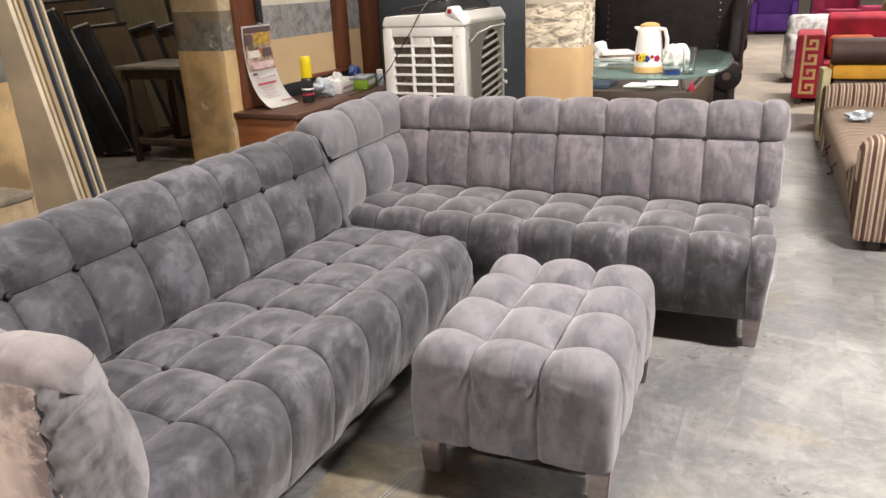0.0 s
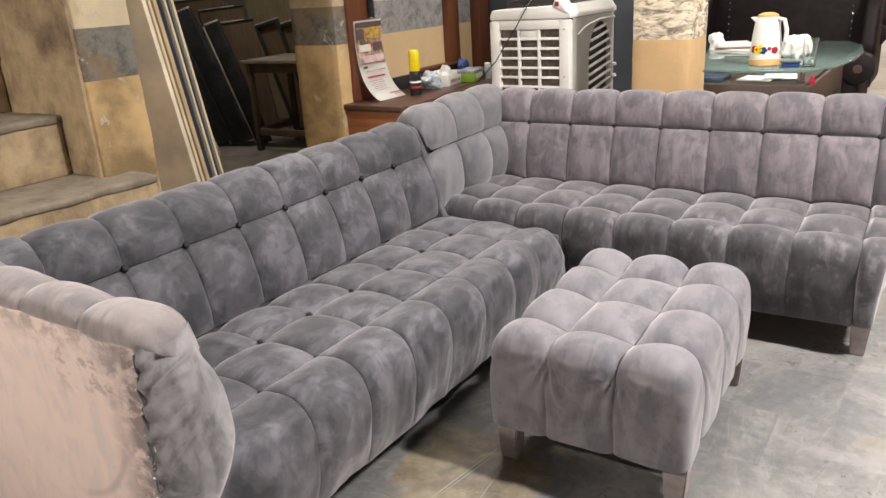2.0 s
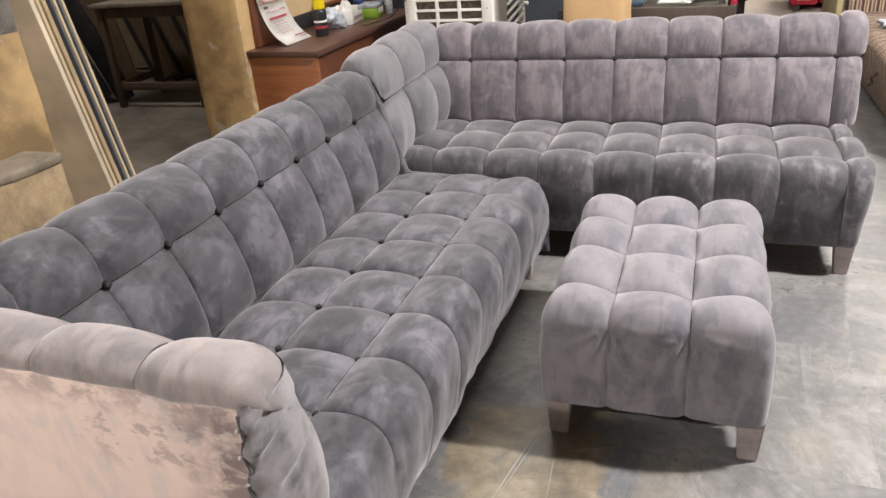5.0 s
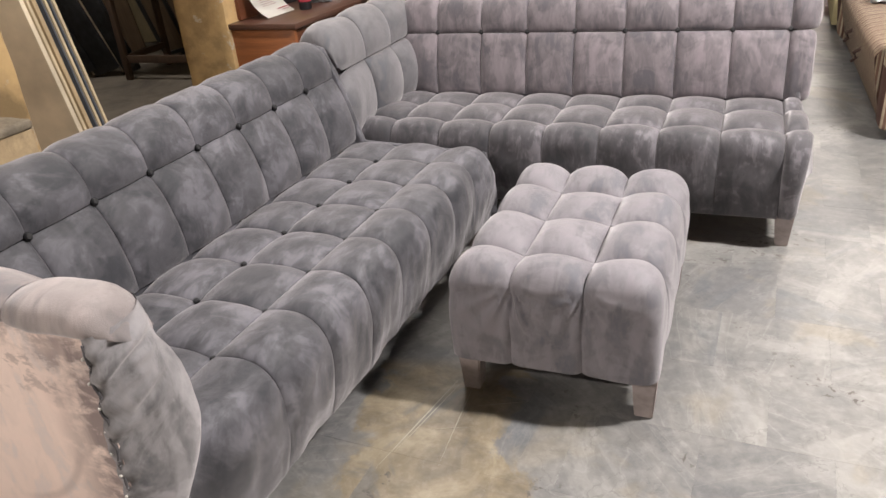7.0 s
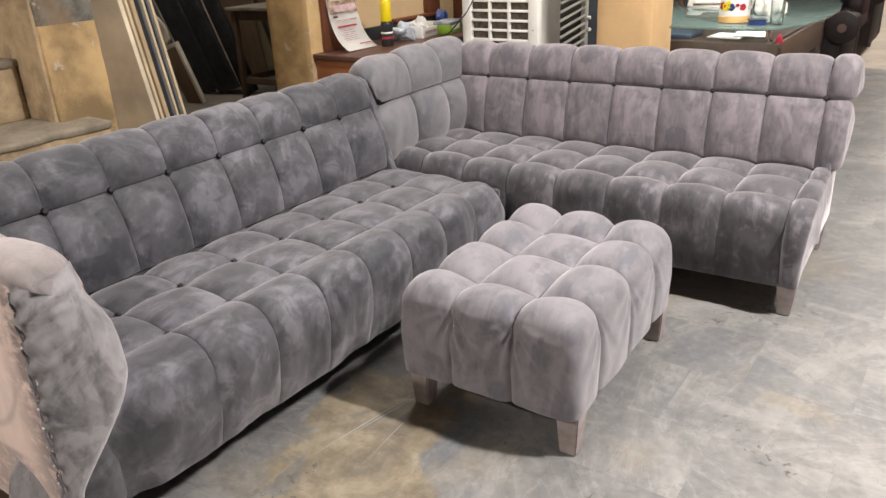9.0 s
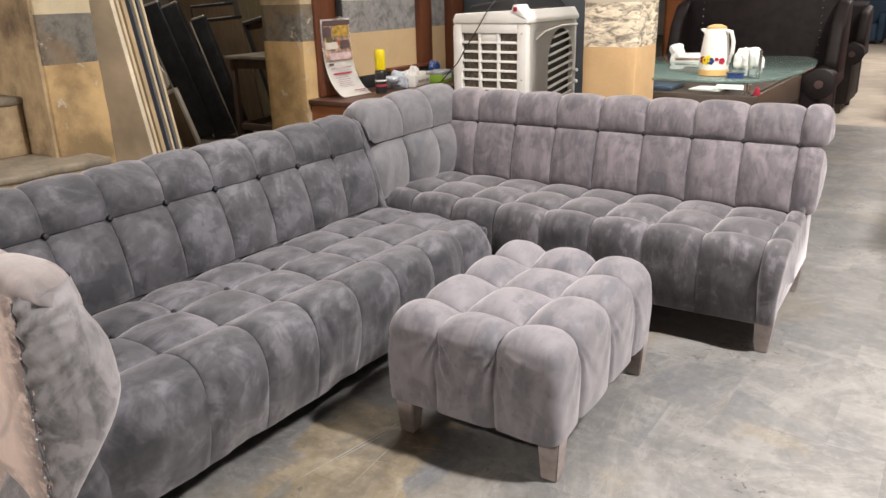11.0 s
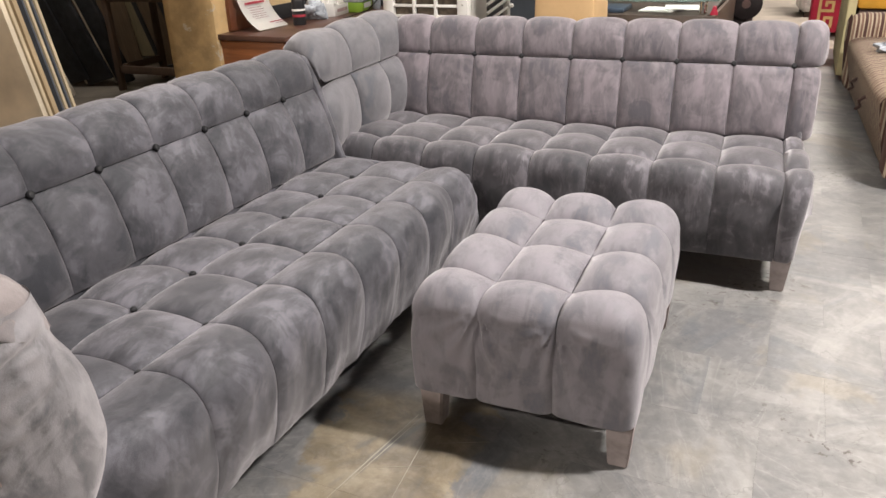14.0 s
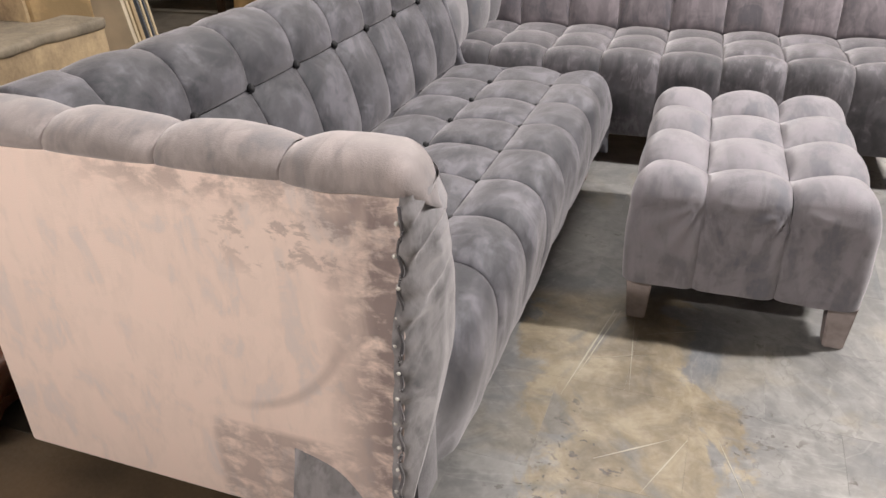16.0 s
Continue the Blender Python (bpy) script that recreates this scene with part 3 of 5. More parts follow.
def tuft(row, c0, c1, puff, axis=1, side=1, n=12, fold=None, taper=None, rng=random, wrinkle=0.003, flat=3.2, ease=None, sharp=0.45, pinch=0.0):
    """One swelling upholstery panel. row: control points of a curve in the plane across the axis; c0, c1: its seams along the axis.
    fold: (end, foot, reach, soft, pleat): the panel runs on over the rim at that end and down to the height foot. taper: moves the seam c1 along the curve."""
    bm = bmesh.new()
    swell = puff * rng.uniform(0.92, 1.1)
    off = Vector((rng.uniform(0, 50), rng.uniform(0, 50), rng.uniform(0, 50)))
    skew = rng.uniform(-0.12, 0.12)
    if fold:
        n, nu = max(n, 40), 56
    else:
        nu = n
    grid = []
    for j in range(n + 1):
        v = (1 - math.cos(math.pi * j / n)) / 2
        p = bezier(row, v)
        tangent = (bezier(row, min(1, v + 0.02)) - bezier(row, max(0, v - 0.02))).normalized()
        normal = Vector((-tangent.y, tangent.x)) * side
        line = []
        for i in range(nu + 1):
            u = (1 - math.cos(math.pi * i / nu)) / 2
            a = max(0.0, 1 - abs(2 * u - 1) ** flat) ** sharp
            b = max(0.0, 1 - abs(2 * v - 1) ** flat) ** sharp
            h = swell * a * b * (1 + skew * (2 * u - 1) + 0.1 * (v - 0.5)) - 0.006 * (1 - a * b)
            if ease:
                h *= ease(v)
            if pinch:
                near = math.hypot(min(u, 1 - u) * abs(c1 - c0), min(v, 1 - v) * 0.2)
                h -= pinch * math.exp(-(near / 0.035) ** 2)
            d1 = c1 + (taper(v) if taper else 0.0)
            if fold:
                end, foot, reach, soft, pleat = fold
                w = u if end > 0 else 1 - u
                inner, rim = (c0, d1) if end > 0 else (d1, c0)
                rim -= end * soft * abs(2 * v - 1) ** 4
                c = bezier([(inner, 0.0), (inner + (rim - inner) * 0.8, 0.0), (rim + end * reach, 0.0), (rim + end * reach, 0.12), (rim + end * reach * 0.6, 0.55), (rim, 1.0)], w)
                turn = max(0.0, min(1.0, (w - 0.3) / 0.3))
                q = [p.x + normal.x * h * (1 - turn), p.y + (foot - p.y) * c.y + normal.y * h * (1 - turn)]
                away, drop = min(v, 1 - v) * abs(d1 - c0) * 2.2, (w - 0.42) * 0.4
                fan = math.atan2(away, drop + 0.03)
                reach_out = math.hypot(away, drop)
                ridge = pleat * math.sin(10 * fan + off.x + 1.2 * noise.noise(Vector((fan * 2, off.x, off.y)))) * math.exp(-reach_out / 0.16) * min(1.0, reach_out / 0.07) * turn
                q.insert(axis, c.x + end * (h * turn * 0.4 + ridge))
            else:
                q = [p.x + normal.x * h, p.y + normal.y * h]
                q.insert(axis, c0 + (d1 - c0) * u)
            q = Vector(q)
            q += (Vector(noise.noise_vector(q * 8 + off)) * wrinkle + Vector(noise.noise_vector(q * 26 + off)) * wrinkle * 0.35) * a * b
            line.append(bm.verts.new(q))
        grid.append(line)
    for j in range(n):
        for i in range(nu):
            bm.faces.new((grid[j][i], grid[j][i + 1], grid[j + 1][i + 1], grid[j + 1][i]))
    return bm


def tufts(parent, mat, rows, cols, puff, axis=1, side=1, seed=0, n=12, folds=None, flat=3.2, ease=None, sharp=0.45, warp=None, wrinkle=0.003, pinch=0.0):
    """Rows and columns of panels, each an object under the part. folds: (first, last) folds for the end columns. warp: shapes the panels further."""
    rng = random.Random(seed)
    for row in rows:
        for k, (c0, c1) in enumerate(zip(cols, cols[1:])):
            fold = folds[0] if folds and k == 0 else folds[1] if folds and k == len(cols) - 2 else None
            bm = tuft(row, c0, c1, puff, axis, side, n, fold, None, rng, wrinkle, flat, ease, sharp, pinch)
            if warp:
                for vert in bm.verts:
                    warp(vert.co)
            part("tuft", bm, mat, parent)


def steps(knots, z):
    """A value that runs smoothly through (place, value) knots."""
    return np.interp(z, [k for k, _ in knots], [v for _, v in knots])


def dome(d):
    """The swell of stuffed cloth, from its seam (0) to its crown (1)."""
    return (1 - (1 - np.clip(d, 0, 1)) ** 2.1) ** 0.62


def pad(name, points, lift, mat, parent, seed=0, wrinkle=0.003, label="", flip=False):
    """One stuffed panel: a grid of points, raised along its normals and a little uneven."""
    normal = np.cross(np.gradient(points, axis=0), np.gradient(points, axis=1))
    normal /= np.maximum(np.linalg.norm(normal, axis=2, keepdims=True), 1e-9)
    out = points + normal * (lift * (-1 if flip else 1))[..., None]
    rows, cols = lift.shape
    off = Vector((seed * 3.7 % 41, seed * 5.3 % 37, seed * 1.9 % 29))
    verts = []
    for p in out.reshape(-1, 3):
        q = Vector(p)
        verts.append(q + Vector(noise.noise_vector(q * 9 + off)) * wrinkle + Vector(noise.noise_vector(q * 27 + off)) * wrinkle * 0.35)
    faces = [(j * cols + i, j * cols + i + 1, (j + 1) * cols + i + 1, (j + 1) * cols + i) for j in range(rows - 1) for i in range(cols - 1)]
    me = bpy.data.meshes.new(name)
    me.from_pydata(verts, [], faces)
    bm = bmesh.new()
    bm.from_mesh(me)
    bpy.data.meshes.remove(me)
    return part(name, bm, mat, parent, label, angle=75)


def end_cap(row, core, c0, c1, puff, soft, mat, parent, seed, side=1, slim=0.0):
    """A narrow panel at the free end: it swells from its seam, turns over a rounded rim and closes on the side."""
    n, m = 30, 40
    v = (1 - np.cos(np.linspace(0, math.pi, n))) / 2
    curve = np.array([bezier(row, float(t)) for t in v])
    tang = np.gradient(curve, axis=0)
    tang /= np.linalg.norm(tang, axis=1, keepdims=True)
    norm = np.stack([-tang[:, 1], tang[:, 0]], axis=1) * side
    pts = np.zeros((n, m, 3))
    for j in range(n):
        swell = puff * float(dome(min(v[j], 1 - v[j]) * 2.4))
        rim = c1 - slim * v[j]
        inward = np.array(core) - curve[j]
        inward /= max(np.linalg.norm(inward), 1e-6)
        for i in range(m):
            t = i / (m - 1)
            ang = min(1.0, max(0.0, (t - 0.40) / 0.35)) * math.pi / 2
            shut = max(0.0, (t - 0.75) / 0.25)
            rise = swell * float(dome(t * 4.0)) - 0.006 * max(0.0, 1 - 6 * t)
            p = curve[j] + norm[j] * rise + inward * soft * (1 - math.cos(ang))
            p = p + (np.array(core) - p) * shut * 0.85
            pts[j, i] = (c0 + (rim - soft - c0) * min(1.0, t / 0.40) + soft * math.sin(ang) + 0.008 * math.sin(shut * math.pi / 2), p[0], p[1])
    pad("end_tuft", pts, np.zeros((n, m)), mat, parent, seed, 0.0045)


def button_mesh():
    return mesh_of("button", lathe([(0.001, 0.009), (0.007, 0.008), (0.0105, 0.004), (0.011, 0.0), (0.009, -0.006), (0.001, -0.008)], 12), M["button"])


BUTTON = button_mesh()


def leg_bm(h, top, bottom):
    bm = box(-top, top, -top, top, 0, h, 0)
    for v in bm.verts:
        if v.co.z < h / 2:
            v.co.x *= bottom / top
            v.co.y *= bottom / top
    bmesh.ops.bevel(bm, geom=bm.edges[:], offset=0.004, segments=2, affect="EDGES")
    return bm


# ---- the shell of the place ----
floor = part("floor", box(-9, 9, -5, 24, -0.1, -0.0022), M["joint"], None, smooth=False)
tagged(floor, "grey veined marble floor with worn dusty patches", "floor", kind="structure")


def wall(name, x0, x1, y0, y1, z0, z1, mat, label):
    return tagged(part(name, box(x0, x1, y0, y1, z0, z1), mat, None, smooth=False), label, "wall", kind="structure")


wall("wall_west", -7.2, -7.0, -4.0, 22.0, 0, CEILING, M["wall_dark"], "dark brown-grey store wall")
# mostly unseen walls and ceiling close the room, greyed to weaken bounced light
wall("wall_east", 6.0, 6.2, -4.0, 22.0, 0, CEILING, M["wall"], "plain cream painted shop wall")
wall("wall_north", -7.0, 6.0, 21.8, 22.0, 0, CEILING, M["wall"], "plain cream painted shop end wall")
wall("wall_south", -7.0, 6.0, -4.0, -3.8, 0, CEILING, M["wall"], "plain cream painted shop end wall")
tagged(part("ceiling", box(-7.2, 6.2, -4.0, 22.0, CEILING, CEILING + 0.15), M["ceiling"], None, smooth=False), "assumed plain grey shop ceiling", "ceiling", kind="structure")
tagged(part("wall_desk", box(-2.90, -2.68, 3.98, 6.6, 0, CEILING), M["plaster_wall"], None, smooth=False), "ochre plaster wall with a stippled grey band", "wall", kind="structure")
wall("wall_store", -7.0, -2.9, 6.4, 6.6, 0, CEILING, M["wall_dark"], "dark brown-grey wall at the back of the store corner")

# unseen fixtures drawn for the assumed lamps
for tube_x, tube_y, length, watts, tint in LIGHTS:
    fix = thing("assumed_tube_light", pose(tube_x, tube_y, CEILING), "assumed unseen white ceiling batten with a glowing tube", "ceiling light", "ceiling tubes")
    part("batten", box(-length / 2, length / 2, -0.04, 0.04, -0.06, 0, 0.006), M["tube"], fix)
    part("glowing_tube", tube([(-length / 2 + 0.03, 0, -0.09), (length / 2 - 0.03, 0, -0.09)], 0.016, 10), M["glow"], fix, "glowing white tube")


def worn(bm, amount=0.006, cell=0.05):
    """Cuts the long edges of a block finely and wears its faces and corners uneven."""
    for axis in range(3):
        long_edges = [e for e in bm.edges if abs((e.verts[0].co - e.verts[1].co)[axis]) > 0.15]
        if long_edges:
            reach = max(e.calc_length() for e in long_edges)
            bmesh.ops.subdivide_edges(bm, edges=long_edges, cuts=min(60, int(reach / cell)), use_grid_fill=True)
    for v in bm.verts:
        v.co += Vector(noise.noise_vector(v.co * 6)) * amount * 0.6 + Vector(noise.noise_vector(v.co * 21)) * amount * 0.6
    return bm


def column(name, x0, x1, y0, y1, mat, label):
    return tagged(part(name, worn(box(x0, x1, y0, y1, 0, CEILING, 0.012), 0.005), mat, None), label, "column", kind="structure")


column("column_1", -2.98, -2.615, 2.07, 2.33, M["plaster_a"], "ochre plastered column with a rough grey band")
column("column_2", -2.96, -2.62, 3.63, 3.97, M["plaster_a"], "ochre plastered column with a rough grey band")
column("column_3", -1.05, -0.755, 4.12, 4.42, M["plaster_p"], "orange-painted pillar with a chipped stone upper part")

# ---- stairs ----
stairs = thing("stairs", pose(0, 0, 0), "ochre plastered stair with worn cement treads", "stairs", kind="structure")
RISE, GOING = 0.26, 0.39
for k in range(6):
    top = 0.63 + RISE * (k - 2)
    xf = -2.45 - GOING * (k - 2)
    y1 = 2.20 if k < 3 else 2.058
    part("riser", worn(box(-4.75, xf, (1.15 if k < 2 else 0.2) + 0.002 * k, y1 - 0.002 * k, max(0, top - RISE), top - 0.030, 0.006), 0.007), M["stair_riser"], stairs)
    part("tread", worn(box(-4.75, xf + 0.010, 1.145 if k < 2 else 0.2, y1 + 0.004, top - 0.035, top, 0.013, segs=3), 0.009), M["stair_tread"], stairs, "worn grey cement tread")
wall("wall_stair", -4.8, -2.632, 2.056, 2.32, 0, CEILING, M["stair_riser"], "brown stained plaster wall beside the stair")

# ---- long sofa along the stair side ----
sofa = thing("sofa", pose(-1.45, 2.0, 0, 0, 0, 0.8), "long slate-grey tufted velvet sofa with one rolled arm", "sofa", "sectional sofa")
LX, LY = 1.45, -2.0     # from the place's axes to the sofa's own
ycols = [1.160 + 0.2055 * k + LY for k in range(9)]
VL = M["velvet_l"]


def lx(*pts):
    return [(x + LX, z) for x, z in pts]


def ay(*pts):
    return [(y + LY, z) for y, z in pts]


def tuck(co):
    """Draws the first front panel in behind the foot of the arm, and lets the cloth hang in loose folds."""
    near = max(0.0, min(1.0, (1.22 + LY - co.y) / 0.15))
    co.x -= 0.040 * near * near * (3 - 2 * near)
    low = max(0.0, min(1.0, (0.40 - co.z) / 0.12))
    co.x += 0.010 * low * (noise.noise(Vector((co.y * 10, co.z * 5, 1.3))) + 0.35 * noise.noise(Vector((co.y * 41, co.z * 13, 7.1))))


seat = part("seat", prism(lx((-0.88, 0.10), (-0.87, 0.35), (-0.91, 0.375), (-1.42, 0.375), (-1.66, 0.36), (-1.68, 0.10)), 1.0 + LY, 2.80 + LY, 1), VL, sofa)
tufts(seat, VL, [lx((-1.40, 0.395), (-1.30, 0.405), (-1.205, 0.40)), lx((-1.205, 0.40), (-1.10, 0.415), (-0.99, 0.405))], ycols, 0.013, 1, 1, 3, 18, (None, (1, 0.20, 0.0, 0.0, 0.006)), 2.8, None, 0.62, None, 0.007, 0.007)
tufts(seat, VL, [lx((-0.99, 0.405), (-0.87, 0.43), (-0.80, 0.42), (-0.805, 0.30), (-0.815, 0.22), (-0.85, 0.10))], [1.0 + LY] + ycols[1:], 0.016, 1, 1, 4, 28, (None, (1, 0.10, 0.0, 0.0, 0.014)), 2.4, lambda v: 1 - 0.6 * max(0.0, min(1.0, (v - 0.38) / 0.25)), 0.65, tuck, 0.010)
backrest = part("backrest", prism(lx((-1.40, 0.38), (-1.47, 0.645), (-1.50, 0.73), (-1.57, 0.755), (-1.64, 0.73), (-1.70, 0.09), (-1.60, 0.09)), 1.0 + LY, 2.82 + LY, 1), VL, sofa)
tufts(backrest, VL, [lx((-1.385, 0.40), (-1.40, 0.52), (-1.455, 0.65))], ycols, 0.014, 1, -1, 5, 18, None, 2.6, None, 0.62, None, 0.006, 0.007)
tufts(backrest, VL, [lx((-1.455, 0.65), (-1.462, 0.745), (-1.53, 0.845), (-1.67, 0.74))], ycols, 0.008, 1, -1, 6, 18, None, 3.0, None, 0.7, None, 0.006, 0.005)
part("back_end", prism(lx((-1.40, 0.38), (-1.458, 0.65), (-1.468, 0.735), (-1.51, 0.785), (-1.57, 0.797), (-1.63, 0.78), (-1.67, 0.74), (-1.68, 0.4)), 1.05 + LY, 1.163 + LY, 1, 0.01, 3), VL, sofa)
part("end_panel", prism(lx((-0.86, 0.13), (-0.85, 0.37), (-1.37, 0.39), (-1.45, 0.65), (-1.50, 0.76), (-1.57, 0.775), (-1.64, 0.74), (-1.68, 0.12)), 2.80 + LY, 2.835 + LY, 1, 0.012), VL, sofa)
arm = part("arm", box(-1.66 + LX, -0.846 + LX, 0.992 + LY, 1.100 + LY, 0.11, 0.735, 0.03), VL, sofa)
acols = [x + LX for x in (-1.65, -1.43, -1.225, -1.020, -0.832)]
ROLL_ROW = ay((0.966, 0.728), (0.952, 0.768), (1.02, 0.802), (1.09, 0.790), (1.118, 0.665))
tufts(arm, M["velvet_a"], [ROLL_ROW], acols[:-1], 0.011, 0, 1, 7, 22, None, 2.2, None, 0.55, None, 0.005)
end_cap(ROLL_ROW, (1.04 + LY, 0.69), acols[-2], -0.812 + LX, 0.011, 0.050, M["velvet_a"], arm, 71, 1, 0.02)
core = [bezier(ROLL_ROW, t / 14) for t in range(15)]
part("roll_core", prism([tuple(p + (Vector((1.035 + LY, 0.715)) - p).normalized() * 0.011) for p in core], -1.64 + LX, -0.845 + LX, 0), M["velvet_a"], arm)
tufts(arm, VL, [ay((1.118, 0.66), (1.12, 0.55), (1.15, 0.41))], acols[:-1] + [-0.92 + LX], 0.02, 0, 1, 8)
part("arm_panel", prism(lx((-1.69, 0.075), (-1.68, 0.733), (-0.838, 0.735), (-0.847, 0.50), (-0.874, 0.075)), 0.966 + LY, 0.990 + LY, 1, 0.006), M["velvet_back"], sofa, "stretched velvet side panel, coloured pale pinkish as if brightly lit")


def arm_front():
    """The padded front of the arm: a full cheek under the rolled head, running out to a point near the floor."""
    n, m = 90, 56
    z = np.linspace(0.078, 0.735, n)[:, None] + np.zeros((1, m))
    u = np.linspace(-0.06, 1.35, m)[None, :] + np.zeros((n, 1))
    left = 0.967 + 0 * z
    right = steps([(0.07, 0.985), (0.15, 0.992), (0.222, 1.012), (0.27, 1.075), (0.318, 1.130), (0.37, 1.167), (0.43, 1.186), (0.51, 1.183), (0.56, 1.172), (0.60, 1.155), (0.645, 1.128), (0.672, 1.117), (0.69, 1.117), (0.735, 1.110)], z)
    k = np.array([0.25, 0.5, 0.25])
    for _ in range(3):
        right = np.pad(right, ((1, 1), (0, 0)), mode="edge")
        right = k[0] * right[:-2] + k[1] * right[1:-1] + k[2] * right[2:]
    edge = steps([(0.07, -0.874), (0.22, -0.866), (0.5, -0.849), (0.66, -0.832), (0.70, -0.828), (0.735, -0.830)], z)
    inside = np.clip(u, 0, 1)
    turn = np.clip((inside - 0.45) / 0.55, 0, 1)
    wide = right - left
    y = left + wide * (0.45 * np.clip(inside / 0.45, 0, 1) + 0.55 * np.sin(turn * math.pi / 2))
    belly = 0.036 * np.sin(math.pi * np.clip((z - 0.08) / 0.74, 0, 1))
    x = edge + belly * np.clip(inside / 0.35, 0, 1) ** 0.6 - np.minimum(0.10, wide * 0.6) * (1 - np.cos(turn * math.pi / 2))
    flap = np.clip(-u, 0, 1) * np.clip((0.77 - z) / 0.05, 0, 1)
    x = x - flap * 0.25
    y = y - np.clip(flap * 60, 0, 1) * 0.005
    back = np.clip(u - 1, 0, 1) * np.clip((0.77 - z) / 0.04, 0, 1)
    x = x - back * 0.50
    y = y - back * 0.22
    # creases pulled from the seam up to the notch below the head, and round the head itself
    lift = np.zeros_like(x)
    for y0, z0, y1, z1, deep, wid in ((0.967, 0.638, 1.10, 0.682, 0.011, 0.010), (0.967, 0.622, 1.07, 0.642, 0.007, 0.008), (0.967, 0.60, 1.05, 0.61, 0.004, 0.010), (0.967, 0.500, 1.03, 0.545, 0.004, 0.010), (0.967, 0.69, 1.09, 0.725, 0.007, 0.008), (1.0, 0.56, 1.12, 0.60, 0.005, 0.010)):
        d = np.array((y1 - y0, z1 - z0))
        size = np.linalg.norm(d)
        d = d / size
        along = (y - y0) * d[0] + (z - z0) * d[1]
        across = (z - z0) * d[0] - (y - y0) * d[1] - 0.012 * np.sin(math.pi * np.clip(along / size, 0, 1))
        fade = np.clip((along + 0.01) / 0.02, 0, 1) * np.clip((size - along) / (0.6 * size), 0, 1)
        lift -= deep * np.exp(-(across / wid) ** 2) * fade
        lift += 0.6 * deep * np.exp(-((across - 2.0 * wid) / wid) ** 2) * fade
    # puckers along the nailed seam
    lift += 0.0025 * np.sin(z * 128) * np.exp(-inside / 0.10) * (z < 0.73)
    pts = np.stack([x + LX, y + LY, z], axis=2)
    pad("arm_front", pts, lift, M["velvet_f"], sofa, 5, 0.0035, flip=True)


arm_front()
for k in range(7):
    share("button", BUTTON, backrest, pose(-1.462 + LX, ycols[k + 1], 0.650, 0, 75, 0))
for k in range(1, 8):
    for x in (-1.205, -0.99):
        share("button", BUTTON, seat, pose(x + LX, ycols[k] - 0.003, 0.394) @ Matrix.Scale(0.8, 4))
STUD = mesh_of("stud", lathe([(0.0005, 0.0030), (0.0022, 0.0024), (0.0032, 0.0010), (0.0034, -0.002)], 10), M["staple"])
for k in range(13):
    z = 0.11 + 0.049 * k
    share("stud", STUD, sofa, pose(-0.8465 + LX - 0.031 * (0.72 - z) / 0.6 + 0.003 * math.sin(k * 2.1), 0.9605 + LY, z, 90, 0, 0))
part("piping", tube([(-0.841 + LX - 0.033 * (80 - k) / 80 + 0.003 * math.sin(k * 0.77), 0.963 + LY + 0.002 * math.cos(k * 0.95), 0.09 + 0.008 * k) for k in range(80)], 0.0030, 6), M["velvet_r"], sofa, "puckered dark seam along the arm")
for x in (-0.90, -1.62):
    for y in (1.06, 1.95, 2.765):
        ob = part("leg", leg_bm(0.11, 0.032, 0.024), M["leg"], sofa)
        ob.matrix_local = pose((-1.12 if y == 1.95 and x == -0.90 else x) + LX, y + LY, 0)

# ---- dark sheet standing in for shaded floor beyond the arm ----
tagged(part("hardboard_sheet", box(-2.44, -0.98, 0.45, 1.022, 0.001, 0.009, 0.002), M["floor_shade"], None), "dark brown sheet added for the shaded floor by the arm", "board")

# ---- corner sofa ----
corner = thing("corner_sofa", pose(-0.6, 3.571, 0, 0, 0, 2.3), "taupe-grey tufted velvet corner sofa with a padded return", "sofa", "sectional sofa")
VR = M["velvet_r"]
xcols = [-0.93] + [-0.749 + 0.2132 * k for k in range(8)]
seat = part("seat", prism([(-0.60, 0.13), (-0.585, 0.35), (-0.54, 0.375), (0.0, 0.375), (0.12, 0.36), (0.14, 0.13)], -1.0, 0.785, 0), VR, corner)
SEAT_ROWS = [[(-0.045, 0.392), (-0.14, 0.402), (-0.24, 0.392)], [(-0.24, 0.392), (-0.36, 0.405), (-0.475, 0.395)]]
FRONT_ROW = [(-0.475, 0.395), (-0.56, 0.430), (-0.625, 0.425), (-0.632, 0.36), (-0.622, 0.24), (-0.605, 0.12)]


def droop(v):
    return 1 - 0.72 * max(0.0, min(1.0, (v - 0.38) / 0.25))


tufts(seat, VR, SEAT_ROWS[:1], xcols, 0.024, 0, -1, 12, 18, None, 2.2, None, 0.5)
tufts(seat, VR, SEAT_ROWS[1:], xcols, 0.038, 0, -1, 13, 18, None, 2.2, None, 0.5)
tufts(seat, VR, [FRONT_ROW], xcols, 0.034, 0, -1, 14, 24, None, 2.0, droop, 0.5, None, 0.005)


end_cap(SEAT_ROWS[0], (-0.14, 0.27), xcols[-1], 0.815, 0.024, 0.034, VR, seat, 50, -1)
end_cap(SEAT_ROWS[1], (-0.36, 0.26), xcols[-1], 0.822, 0.036, 0.034, VR, seat, 51, -1)
end_cap(FRONT_ROW, (-0.52, 0.25), xcols[-1], 0.835, 0.024, 0.030, VR, seat, 53, -1, 0.025)
backrest = part("backrest", prism([(-0.04, 0.38), (0.02, 0.66), (0.04, 0.74), (0.09, 0.765), (0.15, 0.73), (0.2, 0.12), (0.1, 0.12)], -1.0, 0.77, 0), VR, corner)
